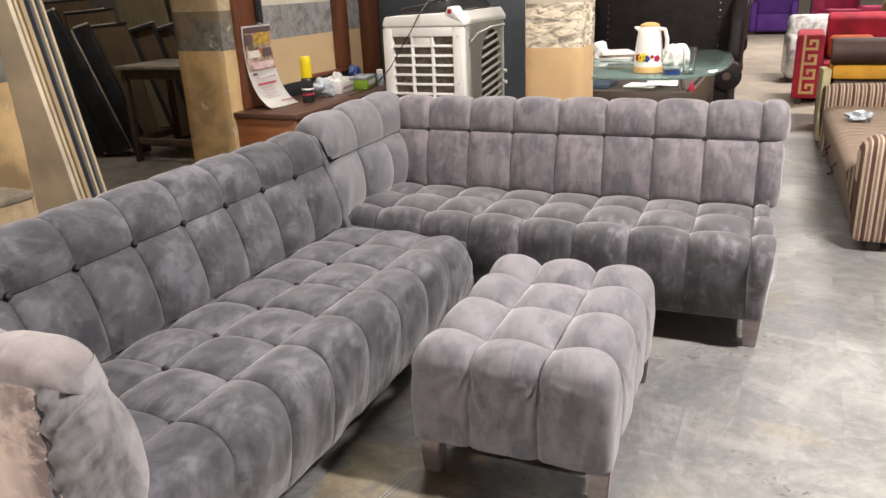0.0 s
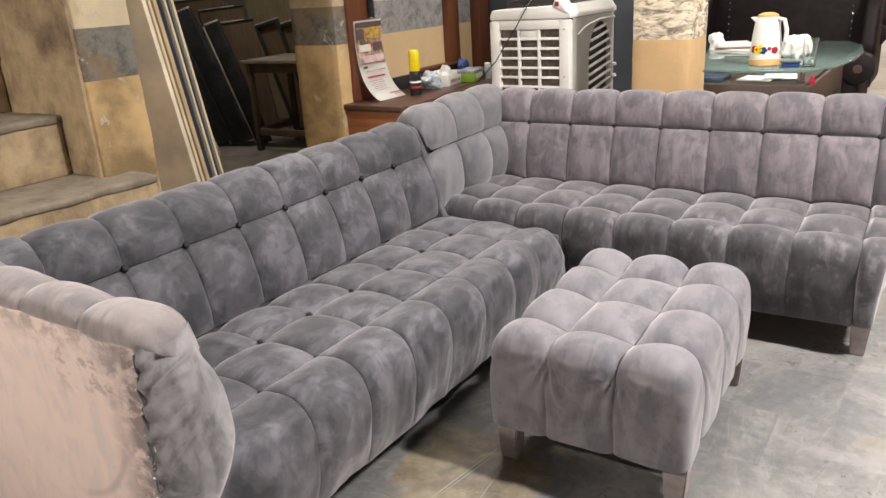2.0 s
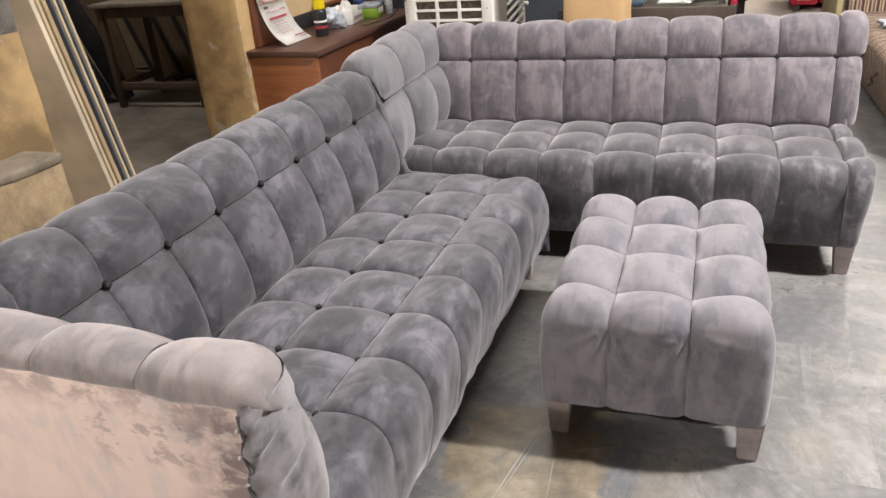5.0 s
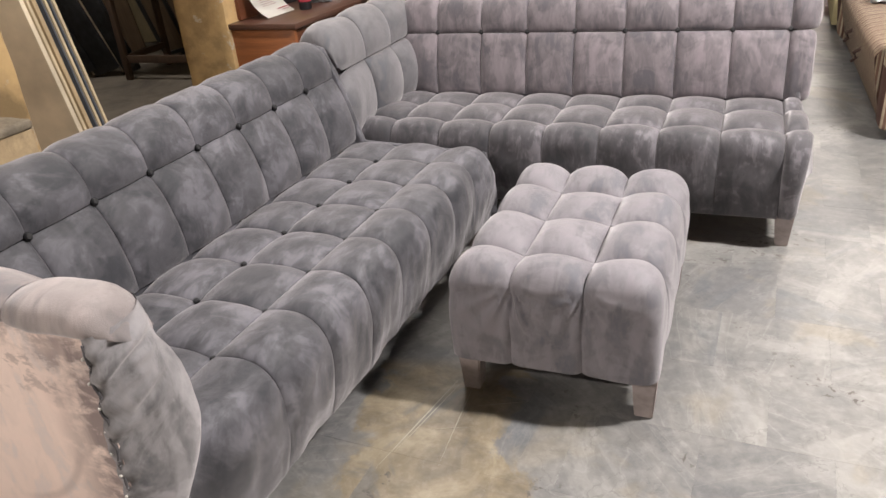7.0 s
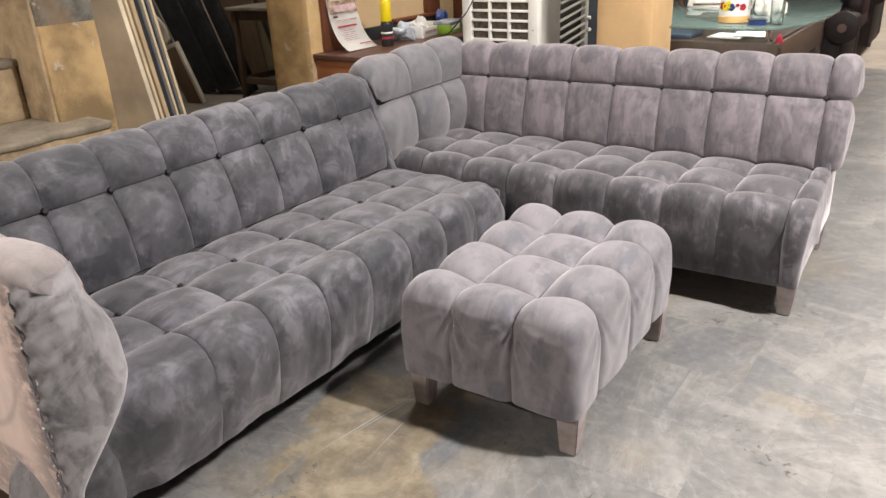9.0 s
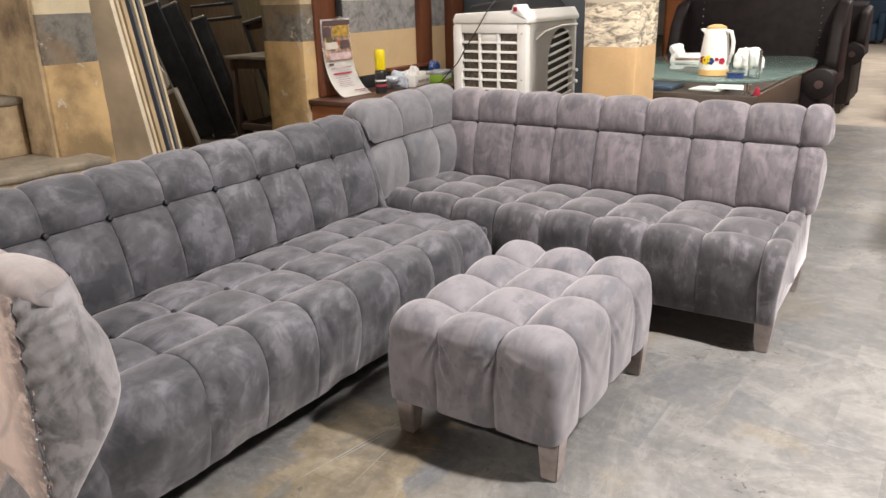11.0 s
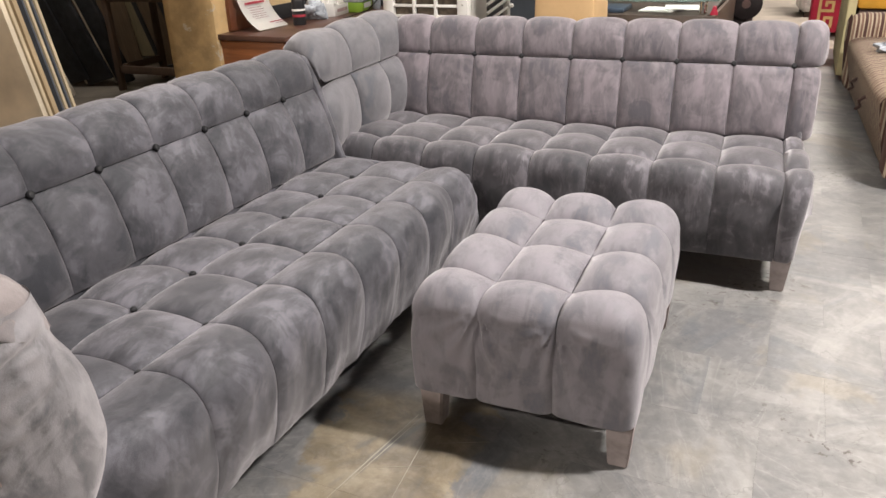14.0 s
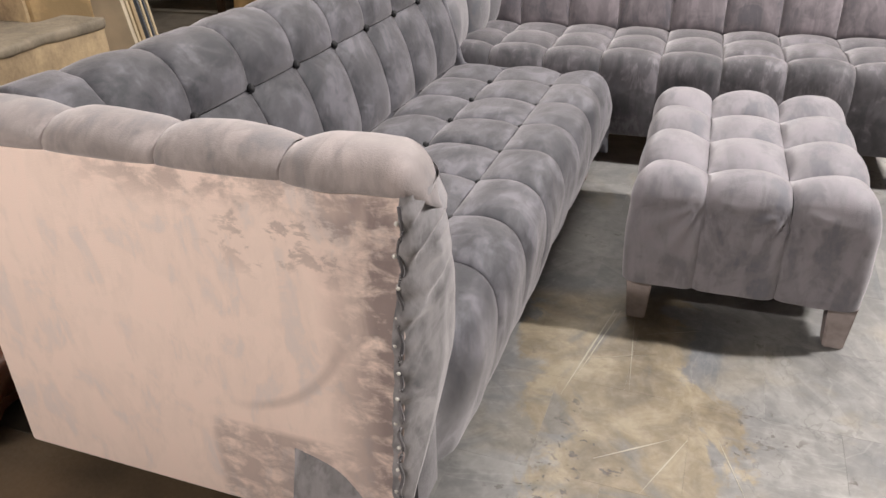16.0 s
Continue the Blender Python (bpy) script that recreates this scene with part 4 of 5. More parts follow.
BACK_ROWS = [[(-0.055, 0.395), (-0.045, 0.52), (0.0, 0.663)], [(0.0, 0.663), (0.012, 0.75), (0.04, 0.85), (0.16, 0.77)]]
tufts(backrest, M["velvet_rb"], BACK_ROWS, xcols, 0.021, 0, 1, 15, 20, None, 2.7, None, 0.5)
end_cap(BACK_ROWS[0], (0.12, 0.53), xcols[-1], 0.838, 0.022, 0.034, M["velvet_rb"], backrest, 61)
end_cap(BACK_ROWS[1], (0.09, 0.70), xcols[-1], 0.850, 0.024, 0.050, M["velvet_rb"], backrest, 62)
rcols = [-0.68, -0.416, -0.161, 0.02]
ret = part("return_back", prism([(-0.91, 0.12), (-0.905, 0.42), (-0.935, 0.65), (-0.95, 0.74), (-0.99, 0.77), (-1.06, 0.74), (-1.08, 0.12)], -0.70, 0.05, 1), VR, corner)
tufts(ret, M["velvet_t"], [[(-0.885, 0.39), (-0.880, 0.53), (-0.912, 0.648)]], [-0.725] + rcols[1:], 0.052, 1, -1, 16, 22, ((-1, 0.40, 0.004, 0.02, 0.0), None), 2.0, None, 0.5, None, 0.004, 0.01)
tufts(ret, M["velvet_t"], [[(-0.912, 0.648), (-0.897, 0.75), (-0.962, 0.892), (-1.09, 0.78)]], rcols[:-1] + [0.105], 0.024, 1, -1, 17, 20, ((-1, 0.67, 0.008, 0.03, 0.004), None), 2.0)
part("side_panel", prism([(-0.575, 0.14), (-0.57, 0.35), (-0.08, 0.38), (-0.01, 0.64), (0.03, 0.69), (0.09, 0.70), (0.15, 0.68), (0.19, 0.13)], 0.785, 0.806, 0, 0.008), VR, corner)
for k in range(8):
    share("button", BUTTON, backrest, pose(xcols[k + 1], 0.006, 0.665, 75, 0, 0))
for x in (-0.95, 0.772):
    for y in (-0.555, 0.12):
        ob = part("leg", leg_bm(0.14, 0.034, 0.022), M["leg"], corner)
        ob.matrix_local = pose(x, y, 0)

# ---- ottoman ----
ottoman = thing("ottoman", pose(-0.363, 2.285, 0, 0, 0, 2.0), "dove-grey tufted velvet ottoman on short tapered legs", "ottoman")
OX, OY = [-0.280, -0.110, 0.080, 0.268], [-0.395, -0.228, 0.0, 0.212, 0.388]
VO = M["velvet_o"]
cushion = part("cushion", box(-0.245, 0.245, -0.34, 0.345, 0.135, 0.345, 0.02), VO, ottoman)
RIM = [(0.0, 0.380), (0.60, 0.394), (1.02, 0.420), (1.05, 0.350), (1.03, 0.24), (0.995, 0.128)]


def ottoman_panel(i, j, n=34):
    """A dome between its seams; panels at the rim run on over it, down to the hem."""
    over_x, over_y = (-1, 0, 1)[i], (-1, 0, 0, 1)[j]
    w = (1 - np.cos(np.linspace(0, math.pi, n))) / 2
    tail = np.linspace(0, 1, n) ** 1.15
    aa, bb = np.meshgrid(tail if over_x else w, tail if over_y else w, indexing="ij")
    xs, xr = (OX[i + 1], OX[i]) if over_x < 0 else (OX[i], OX[i + 1])
    ys, yr = (OY[j + 1], OY[j]) if over_y < 0 else (OY[j], OY[j + 1])
    m = np.maximum(aa if over_x else 0, bb if over_y else 0) + 0 * aa
    if over_x or over_y:
        run = np.array([bezier(RIM, float(t)) for t in m.ravel()]).reshape(n, n, 2)
        reach, z = run[..., 0], run[..., 1]
    else:
        reach, z = aa, 0.380 + 0 * aa
    safe = np.maximum(m, 1e-6)
    qa, qb = (aa / safe if over_x else 0 * aa), (bb / safe if over_y else 0 * aa)
    if over_x and over_y:
        soft = (np.clip(qa, 1e-6, 1) ** 11 + np.clip(qb, 1e-6, 1) ** 11) ** (1 / 11)
        qa, qb = qa / soft, qb / soft
    x = xs + (xr - xs) * (reach * qa if over_x else aa)
    y = ys + (yr - ys) * (reach * qb if over_y else bb)
    fa = dome(abs(x - xs) / 0.092) * (1 if over_x else dome(abs(x - xr) / 0.092))
    fb = dome(abs(y - ys) / 0.105) * (1 if over_y else dome(abs(y - yr) / 0.105))
    hem = 1 - 0.80 * np.clip((m - 0.30) / 0.30, 0, 1)
    lift = (0.036 + 0.003 * math.sin(5 * i + 3 * j)) * fa * fb * hem - 0.007 * (1 - fa * fb) * np.clip(hem, 0.4, 1)
    if over_x or over_y:
        # gathers that fan out from where each seam is pulled in below the rim
        side_on = np.clip((m - 0.42) / 0.15, 0, 1)
        for sx, sy in ((OX[1], OY[0]), (OX[2], OY[0]), (OX[2] + 0.2, OY[1]), (OX[2] + 0.2, OY[2]), (OX[2] + 0.2, OY[3])):
            off = (x - sx) if sy == OY[0] else (y - sy)
            facing = side_on * (np.clip(1 - abs(y - OY[0]) / 0.06, 0, 1) if sy == OY[0] else np.clip(1 - abs(x - sx) / 0.06, 0, 1))
            drop = 0.345 - z
            r = np.hypot(off, drop)
            fan = np.arctan2(off, drop + 0.02)
            lift += facing * (0.013 if sy == OY[0] else 0.005) * np.sin(13 * fan + 4 * sx + 9 * sy) * np.exp(-r / 0.10) * np.clip(r / 0.03, 0, 1) * (drop > -0.03)
            lift -= facing * (0.012 if sy == OY[0] else 0.005) * np.exp(-(r / 0.022) ** 2)
            # the seam itself, pulled in all the way to the hem
            lift -= facing * 0.006 * np.exp(-(off / 0.010) ** 2) * (drop > 0)
    pad("tuft", np.stack([x, y, z], axis=2), lift, VO, cushion, 7 * i + j, 0.0022, flip=(over_x < 0) != (over_y < 0))


for i in range(3):
    for j in range(4):
        ottoman_panel(i, j)
for x in (-0.240, 0.238):
    for y in (-0.345, 0.35):
        ob = part("leg", leg_bm(0.15, 0.034, 0.024), M["leg"], ottoman)
        ob.matrix_local = pose(x, y, 0)

# ---- desk against the wall, and what lies on it ----
desk = thing("desk", pose(-2.43, 4.3, 0), "reddish-brown wooden side desk with a dark top", "desk")
part("desktop", box(-0.235, 0.235, -0.66, 0.72, 0.66, 0.69, 0.006), M["wood_top"], desk, "dark brown worn desktop")
part("end_board", box(-0.21, 0.21, -0.64, -0.615, 0.0, 0.66, 0.003), M["wood_desk"], desk, "orange-brown end board")
part("end_board", box(-0.21, 0.21, 0.67, 0.695, 0.0, 0.66, 0.003), M["wood_desk"], desk)
part("front_board", box(0.17, 0.19, -0.615, 0.67, 0.12, 0.655, 0.003), M["wood_red"], desk)
part("back_rail", box(-0.235, -0.215, -0.30, 0.72, 0.692, 0.775, 0.004), M["black"], desk, "black rail along the wall")
part("ledge", box(-0.24, -0.20, 0.15, 0.70, 0.777, 0.80, 0.004), M["wood_red"], desk)


def post(x0, x1, y0, y1, z0, z1):
    return tagged(part("door_post", box(x0, x1, y0, y1, z0, z1, 0.006), M["wood_red"], None), "reddish-brown wooden door post on the wall", "door post", "wall posts")


post(-2.68, -2.60, 3.73, 3.93, 0.692, 2.6)
post(-2.68, -2.63, 4.83, 4.97, 0.80, 2.6)
post(-2.68, -2.60, 5.20, 5.34, 0.0, 2.6)
ob = post(-2.68, -2.58, 5.36, 5.54, 0.0, 2.6)

calendar = thing("calendar", pose(-2.59, 3.89, 0), "curled wall calendar with a printed photo and red lines", "calendar")


def sheet(curve, y0, y1, out=0.0, bm=None):
    """A paper strip that follows a curve of (x, z) between two sides."""
    bm = bm or bmesh.new()
    n = 16
    pts = [bezier(curve, k / n) for k in range(n + 1)]
    prev = None
    for p in pts:
        cur = (bm.verts.new((p.x + out, y0, p.y + out * 0.3)), bm.verts.new((p.x + out, y1, p.y + out * 0.3)))
        if prev:
            bm.faces.new((prev[0], prev[1], cur[1], cur[0]))
        prev = cur
    return bm


def cut(curve, a, b):
    """The piece of a curve between two shares of its length."""
    return [bezier(curve, a + (b - a) * k / 4) for k in range(5)]


CAL = [(0.0, 1.15), (-0.01, 1.0), (0.0, 0.82), (0.06, 0.74), (0.15, 0.697)]
bm = sheet(CAL, -0.13, 0.13)
bmesh.ops.solidify(bm, geom=bm.faces[:], thickness=0.003)
part("sheet", bm, M["paper"], calendar)


def print_block(a, b, y0, y1, mat, name="print"):
    pts = [bezier(CAL, a + (b - a) * k / 6) for k in range(7)]
    bm = bmesh.new()
    prev = None
    for p in pts:
        cur = (bm.verts.new((p.x + 0.006, y0, p.y + 0.002)), bm.verts.new((p.x + 0.006, y1, p.y + 0.002)))
        if prev:
            bm.faces.new((prev[0], prev[1], cur[1], cur[0]))
        prev = cur
    part(name, bm, mat, calendar)


print_block(0.02, 0.42, -0.122, 0.122, M["print_photo"], "photo")


def cal_shape(name, mat, a0, y0, ra, ry, n=18, power=2.0):
    """A round or boxy printed patch that follows the curl of the sheet."""
    bm = bmesh.new()
    ring = []
    for k in range(n):
        c, d = math.cos(2 * math.pi * k / n), math.sin(2 * math.pi * k / n)
        c, d = math.copysign(abs(c) ** (2 / power), c), math.copysign(abs(d) ** (2 / power), d)
        p = bezier(CAL, a0 + ra * c)
        ring.append(bm.verts.new((p.x + 0.010, y0 + ry * d, p.y + 0.003)))
    bm.faces.new(ring)
    part(name, bm, M[mat], calendar, smooth=False)


for mat, a0, y0, ra, ry, power in (("print_dark", 0.045, 0.0, 0.025, 0.12, 9), ("print_gold", 0.125, 0.035, 0.055, 0.075, 4), ("yellow", 0.13, 0.05, 0.035, 0.045, 3), ("print_dark", 0.13, -0.085, 0.05, 0.035, 4), ("olive", 0.20, -0.07, 0.035, 0.03, 2.2), ("card", 0.26, -0.055, 0.035, 0.055, 9), ("print_dark", 0.255, 0.065, 0.04, 0.045, 5), ("ochre_red", 0.235, 0.01, 0.02, 0.02, 3), ("print_mauve", 0.37, 0.01, 0.035, 0.10, 9), ("print_dark", 0.455, -0.085, 0.012, 0.02, 6), ("print_mauve", 0.50, 0.0, 0.008, 0.09, 8), ("print_red", 0.575, -0.01, 0.012, 0.085, 8)) + tuple(("print_mauve", 0.63 + 0.03 * k, -0.03 + 0.012 * (k % 2), 0.004, 0.06, 8) for k in range(6)) + (("print_red", 0.88, 0.06, 0.008, 0.055, 8), ("print_mauve", 0.915, 0.08, 0.006, 0.035, 8)):
    cal_shape("print_bar", mat, a0, y0, ra, ry, 18, power)
coil = thing("cable_coil", pose(-2.585, 3.93, 1.15), "black coiled cord hanging beside the calendar", "cord")
part("coil", tube([(0.014 * math.cos(k * 0.9), 0.022 * math.sin(k * 0.9), 0.012 + k * 0.00135) for k in range(400)], 0.0042, 6), M["black"], coil)

can = thing("spray_can", pose(-2.40, 4.07, 0.69) @ Matrix.Scale(1.25, 4), "black spray can with a yellow cap standing on the desk", "spray can")
part("can_body", lathe([(0.027, 0), (0.029, 0.004), (0.029, 0.100), (0.027, 0.112), (0.02, 0.118)], 24), M["black"], can)
part("cap", lathe([(0.025, 0.116), (0.027, 0.120), (0.026, 0.205), (0.022, 0.215), (0.001, 0.216)], 24), M["yellow"], can, "yellow plastic cap")
part("label_band", lathe([(0.0294, 0.034), (0.0298, 0.035), (0.0298, 0.044), (0.0294, 0.045)], 24), M["print_red"], can, "dark red printed band")
part("label_bar", lathe([(0.0294, 0.060), (0.0298, 0.061), (0.0298, 0.067), (0.0294, 0.068)], 24), M["paper"], can)


def crumple(name, x, y, z, sx, sy, sz, mat, label, category, seed):
    """A crumpled bag or tissue."""
    bm = bmesh.new()
    bmesh.ops.create_icosphere(bm, subdivisions=4, radius=1.0)
    o = Vector((seed * 7.3, seed * 3.1, 0))
    for v in bm.verts:
        d = v.co.normalized()
        r = 0.75 + 0.5 * noise.noise(d * 1.3 + o) + 0.28 * (0.3 - abs(noise.noise(d * 2.2 + o * 2))) + 0.10 * (0.3 - abs(noise.noise(d * 5 + o)))
        v.co = Vector((d.x * sx * r, d.y * sy * r, max(0.0, (d.z * r + 0.6) * sz / 1.2)))
    ob = part(name, bm, M[mat], None, angle=50)
    ob.matrix_world = pose(x, y, z)
    return tagged(ob, label, category)


crumple("plastic_bag", -2.46, 4.30, 0.69, 0.09, 0.10, 0.09, "bag", "crumpled clear plastic bag with small parts", "bag", 1)
tray = thing("open_carton", pose(-2.49, 4.53, 0.69, 0, 0, 8), "open white cardboard carton with scraps of paper", "box")
part("carton_base", box(-0.085, 0.085, -0.13, 0.13, 0, 0.003), M["paper"], tray)
for x0, x1, y0, y1, h in ((-0.088, -0.0851, -0.13, 0.13, 0.085), (0.0851, 0.088, -0.13, 0.13, 0.062), (-0.085, 0.085, -0.133, -0.1301, 0.075), (-0.085, 0.085, 0.1301, 0.133, 0.08)):
    part("carton_side", box(x0, x1, y0, y1, 0, h, 0.001), M["paper"], tray)
part("print_bar", box(0.0882, 0.0886, -0.09, 0.06, 0.022, 0.040), M["print_mauve"], tray, "faded mauve print")
crumple("paper_scrap", -2.49, 4.52, 0.6935, 0.055, 0.085, 0.095, "paper", "crumpled white paper scrap in the carton", "paper", 2)
carton = thing("carton", pose(-2.40, 4.72, 0.69, 0, 0, 12) @ Matrix.Scale(1.2, 4), "small lime-green printed cardboard box", "box")
part("box_body", box(-0.05, 0.05, -0.08, 0.08, 0, 0.050, 0.004), M["green"], carton)
part("lid", box(-0.053, 0.053, -0.083, 0.083, 0.0505, 0.068, 0.004), M["bag"], carton, "cloudy clear lid")
part("print_bar", box(0.0505, 0.052, -0.06, 0.05, 0.02, 0.045), M["paper"], carton)
jar = thing("jar", pose(-2.33, 4.83, 0.69), "small clear jar with a pale lid", "jar")
part("glass_body", lathe([(0.024, 0), (0.026, 0.01), (0.026, 0.07), (0.02, 0.08)], 20), M["bag"], jar)
part("lid", lathe([(0.021, 0.08), (0.021, 0.105), (0.018, 0.108)], 20), M["paper"], jar)
crumple("cloth", -2.56, 4.88, 0.69, 0.04, 0.06, 0.10, "blue", "dark blue folded cloth on the desk", "cloth", 4)

crumple("cloth", -1.92, 1.02, 0.009, 0.16, 0.20, 0.22, "wood_red", "crumpled reddish-brown rag on the floor", "cloth", 21)

# ---- air cooler ----
cooler = thing("air_cooler", pose(-1.70, 4.25, 0, 0, 0, 0), "white plastic desert air cooler with louvred sides", "air cooler")
W, D, H = 0.245, 0.66, 1.15
part("back_shell", box(-W, W, D - 0.03, D, 0.06, H - 0.03, 0.012), M["white"], cooler)
for sx in (-1, 1):
    for sy0, sy1 in ((0.0, 0.045), (D - 0.045, D)):
        part("corner_post", box(sx * W - 0.022 - 0.02 * (sx > 0), sx * W + 0.022 - 0.02 * (sx > 0), sy0, sy1, 0.06, H - 0.05, 0.012), M["white"], cooler)
part("base_tank", box(-W, W, 0, D, 0.06, 0.36, 0.02), M["white"], cooler)
part("top_hood", prism([(-W - 0.006, H - 0.045), (-W - 0.006, H - 0.02), (-W + 0.01, H + 0.012), (W - 0.02, H + 0.03), (W + 0.012, H - 0.02), (W + 0.012, H - 0.045)], -0.02, D + 0.01, 1, 0.008), M["white"], cooler)
lid = part("lid", prism([(-0.19, H + 0.0165), (-0.17, H + 0.055), (0.13, H + 0.095), (0.20, H + 0.0315)], 0.05, D - 0.05, 1, 0.012), M["black"], cooler, "black glossy lid")
part("lid_sticker", box(-0.02, 0.10, 0.06, 0.22, -0.001, 0.001, m=pose(0.02, 0, H + 0.090, 0, -7.6, 0)), M["foil"], cooler)
part("handle", prism([(0.15, H + 0.02), (0.165, H + 0.058), (0.19, H + 0.06), (0.25, H - 0.018), (0.22, H - 0.01)], -0.026, 0.10, 1, 0.007), M["white"], cooler)
part("handle_grip", box(0.168, 0.192, -0.0285, -0.0245, H + 0.022, H + 0.046, 0.001), M["red"], cooler, "small red printed mark")
part("front_frame", box(-W, -W + 0.05, -0.012, 0.02, 0.36, H - 0.045, 0.004), M["white"], cooler)
part("front_frame", box(W - 0.06, W, -0.012, 0.02, 0.36, H - 0.045, 0.004), M["white"], cooler)
part("front_frame", box(-W + 0.05, W - 0.06, -0.012, 0.02, H - 0.10, H - 0.045, 0.004), M["white"], cooler)
part("pad", box(-W + 0.03, W - 0.05, 0.02, 0.05, 0.36, H - 0.09), M["pad"], cooler, "brown straw cooling pad")
bar = mesh_of("slat", box(-W + 0.05, W - 0.06, -0.006, 0.012, -0.0075, 0.0075, 0.002), M["white"])
for k in range(13):
    share("slat", bar, cooler, pose(0, 0, H - 0.152 - 0.054 * k, -10, 0, 0))
for x in (-0.072, 0.056):
    part("mullion", box(x - 0.008, x + 0.008, -0.008, 0.014, 0.36, H - 0.10, 0.002), M["white"], cooler)
part("blank_tile", box(-0.062, 0.046, -0.004, 0.012, H - 0.148, H - 0.102, 0.002), M["white"], cooler)
CY, R, CZ = 0.44, 0.17, 0.86
arch = [(CY - R, 0.36)] + [(CY - R * math.cos(a * math.pi / 16), CZ + 0.20 * math.sin(a * math.pi / 16)) for a in range(17)] + [(CY + R, 0.36)]
rim = [(0.03, 0.36)] + [(0.03 + (D - 0.06) * a / 16, H - 0.046) for a in range(17)] + [(D - 0.03, 0.36)]
side = bmesh.new()
ring_in = [side.verts.new((W - 0.002, y, z)) for y, z in arch]
ring_out = [side.verts.new((W + 0.004, y, z)) for y, z in rim]
for k in range(len(arch) - 1):
    side.faces.new((ring_in[k], ring_in[k + 1], ring_out[k + 1], ring_out[k]))
bmesh.ops.solidify(side, geom=side.faces[:], thickness=0.012)
part("side_frame", side, M["white"], cooler)
part("pad", box(W - 0.05, W - 0.025, 0.06, D - 0.06, 0.36, H - 0.09), M["black"], cooler, "dark pad behind the side louvres")
for k in range(14):
    z = 0.40 + 0.048 * k
    half = R if z < CZ else R * math.sqrt(max(0.0, 1 - ((z - CZ) / 0.20) ** 2))
    if half > 0.04:
        part("slat", box(-0.008, 0.008, -half, half, -0.006, 0.006, 0.002, m=pose(W - 0.004, CY, z, 8, 0, 0)), M["white"], cooler)
for x in (-0.2, 0.2):
    for y in (0.06, D - 0.06):
        part("castor", lathe([(0.02, -0.015), (0.03, -0.012), (0.03, 0.012), (0.02, 0.015)], 16, pose(x, y, 0.03, 0, 90, 0)), M["black"], cooler)
SCREW = mesh_of("screw", lathe([(0.001, 0.003), (0.004, 0.002), (0.005, 0.0)], 10), M["stud"])
for k in range(3):
    share("screw", SCREW, cooler, pose(W - 0.028, -0.0125, H - 0.10 - 0.26 * k, 90, 0, 0))
for z in (H - 0.36, H - 0.43):
    part("pipe_knob", lathe([(0.012, 0), (0.012, 0.02), (0.008, 0.024)], 12, pose(W + 0.004, D - 0.03, z, 0, 90, 0)), M["white"], cooler)
part("side_bracket", tube([(W + 0.006, 0.10, H - 0.14), (W + 0.010, 0.20, H - 0.10), (W + 0.012, 0.40, H - 0.075), (W + 0.010, D - 0.02, H - 0.075)], 0.006, 8), M["white"], cooler)
cord = thing("power_cord", pose(-1.75, 4.22, 0), "thin black cord hanging over the cooler", "cord")
part("wire", tube([(0.08, 0.1, 1.27), (0.05, 0.0, 1.18), (0.0, -0.03, 1.08), (-0.07, -0.04, 0.98), (-0.14, -0.04, 0.88), (-0.28, -0.02, 0.76), (-0.5, 0.1, 0.70), (-0.55, 0.15, 0.696)], 0.0035, 6), M["black"], cord)
panel = tagged(part("partition", box(-2.6, -1.16, 5.35, 5.40, 0, 2.4, 0.004), M["grey_sheet"], None), "dark slate-grey standing partition sheet behind the cooler", "partition")

# ---- glass table with kettle ----
table = thing("glass_table", pose(-0.65, 5.1, 0), "dark wooden office table with a rounded green glass top", "table")
outline = [(-0.32, -0.72), (0.28, -0.74), (0.42, -0.66), (0.50, -0.5), (0.545, -0.2), (0.55, 0.2), (0.50, 0.6), (0.4, 0.85), (-0.52, 0.9), (-0.52, -0.28), (-0.32, -0.28)]
part("glass_top", prism(outline, 0.806, 0.818, 2, 0.003), M["glass_green"], table, "greenish rounded glass top").visible_shadow = False
part("under_shelf", box(-0.52, 0.36, -0.52, 0.70, 0.70, 0.72, 0.004), M["wood_dark"], table)
part("apron", box(-0.52, 0.40, -0.56, -0.53, 0.50, 0.722, 0.004), M["wood_dark"], table)
part("apron", box(0.38, 0.40, -0.53, 0.70, 0.56, 0.722, 0.004), M["wood_bench"], table)
for x in (-0.48, 0.37):
    for y in (-0.50, 0.66):
        part("leg", box(x - 0.03, x + 0.03, y - 0.03, y + 0.03, 0, 0.70, 0.006), M["wood_dark"], table)
for x in (-0.45, 0.33):
    for y in (-0.45, 0.60):
        part("spacer", lathe([(0.02, 0.722), (0.02, 0.805)], 12, pose(x, y, 0)), M["stud"], table)
kettle = thing("kettle", pose(-0.50, 4.62, 0.818), "cream electric kettle with flower prints and a tan base", "kettle")
part("jug", lathe([(0.076, 0.035), (0.078, 0.05), (0.074, 0.12), (0.064, 0.20), (0.058, 0.235), (0.05, 0.245)], 32), M["white"], kettle)
part("base", lathe([(0.072, 0), (0.079, 0.004), (0.079, 0.032), (0.074, 0.036)], 32), M["gold"], kettle, "tan plastic base")
part("lid", lathe([(0.052, 0.245), (0.05, 0.256), (0.025, 0.266), (0.001, 0.268)], 24), M["gold"], kettle, "tan plastic lid")
part("spout", prism([(-0.050, 0.21), (-0.085, 0.245), (-0.05, 0.245)], -0.018, 0.018, 1, 0.004), M["white"], kettle)
part("handle", tube([(0.052, -0.02, 0.235), (0.085, -0.03, 0.23), (0.10, -0.03, 0.18), (0.098, -0.03, 0.12), (0.082, -0.02, 0.075)], 0.011, 8), M["white"], kettle)
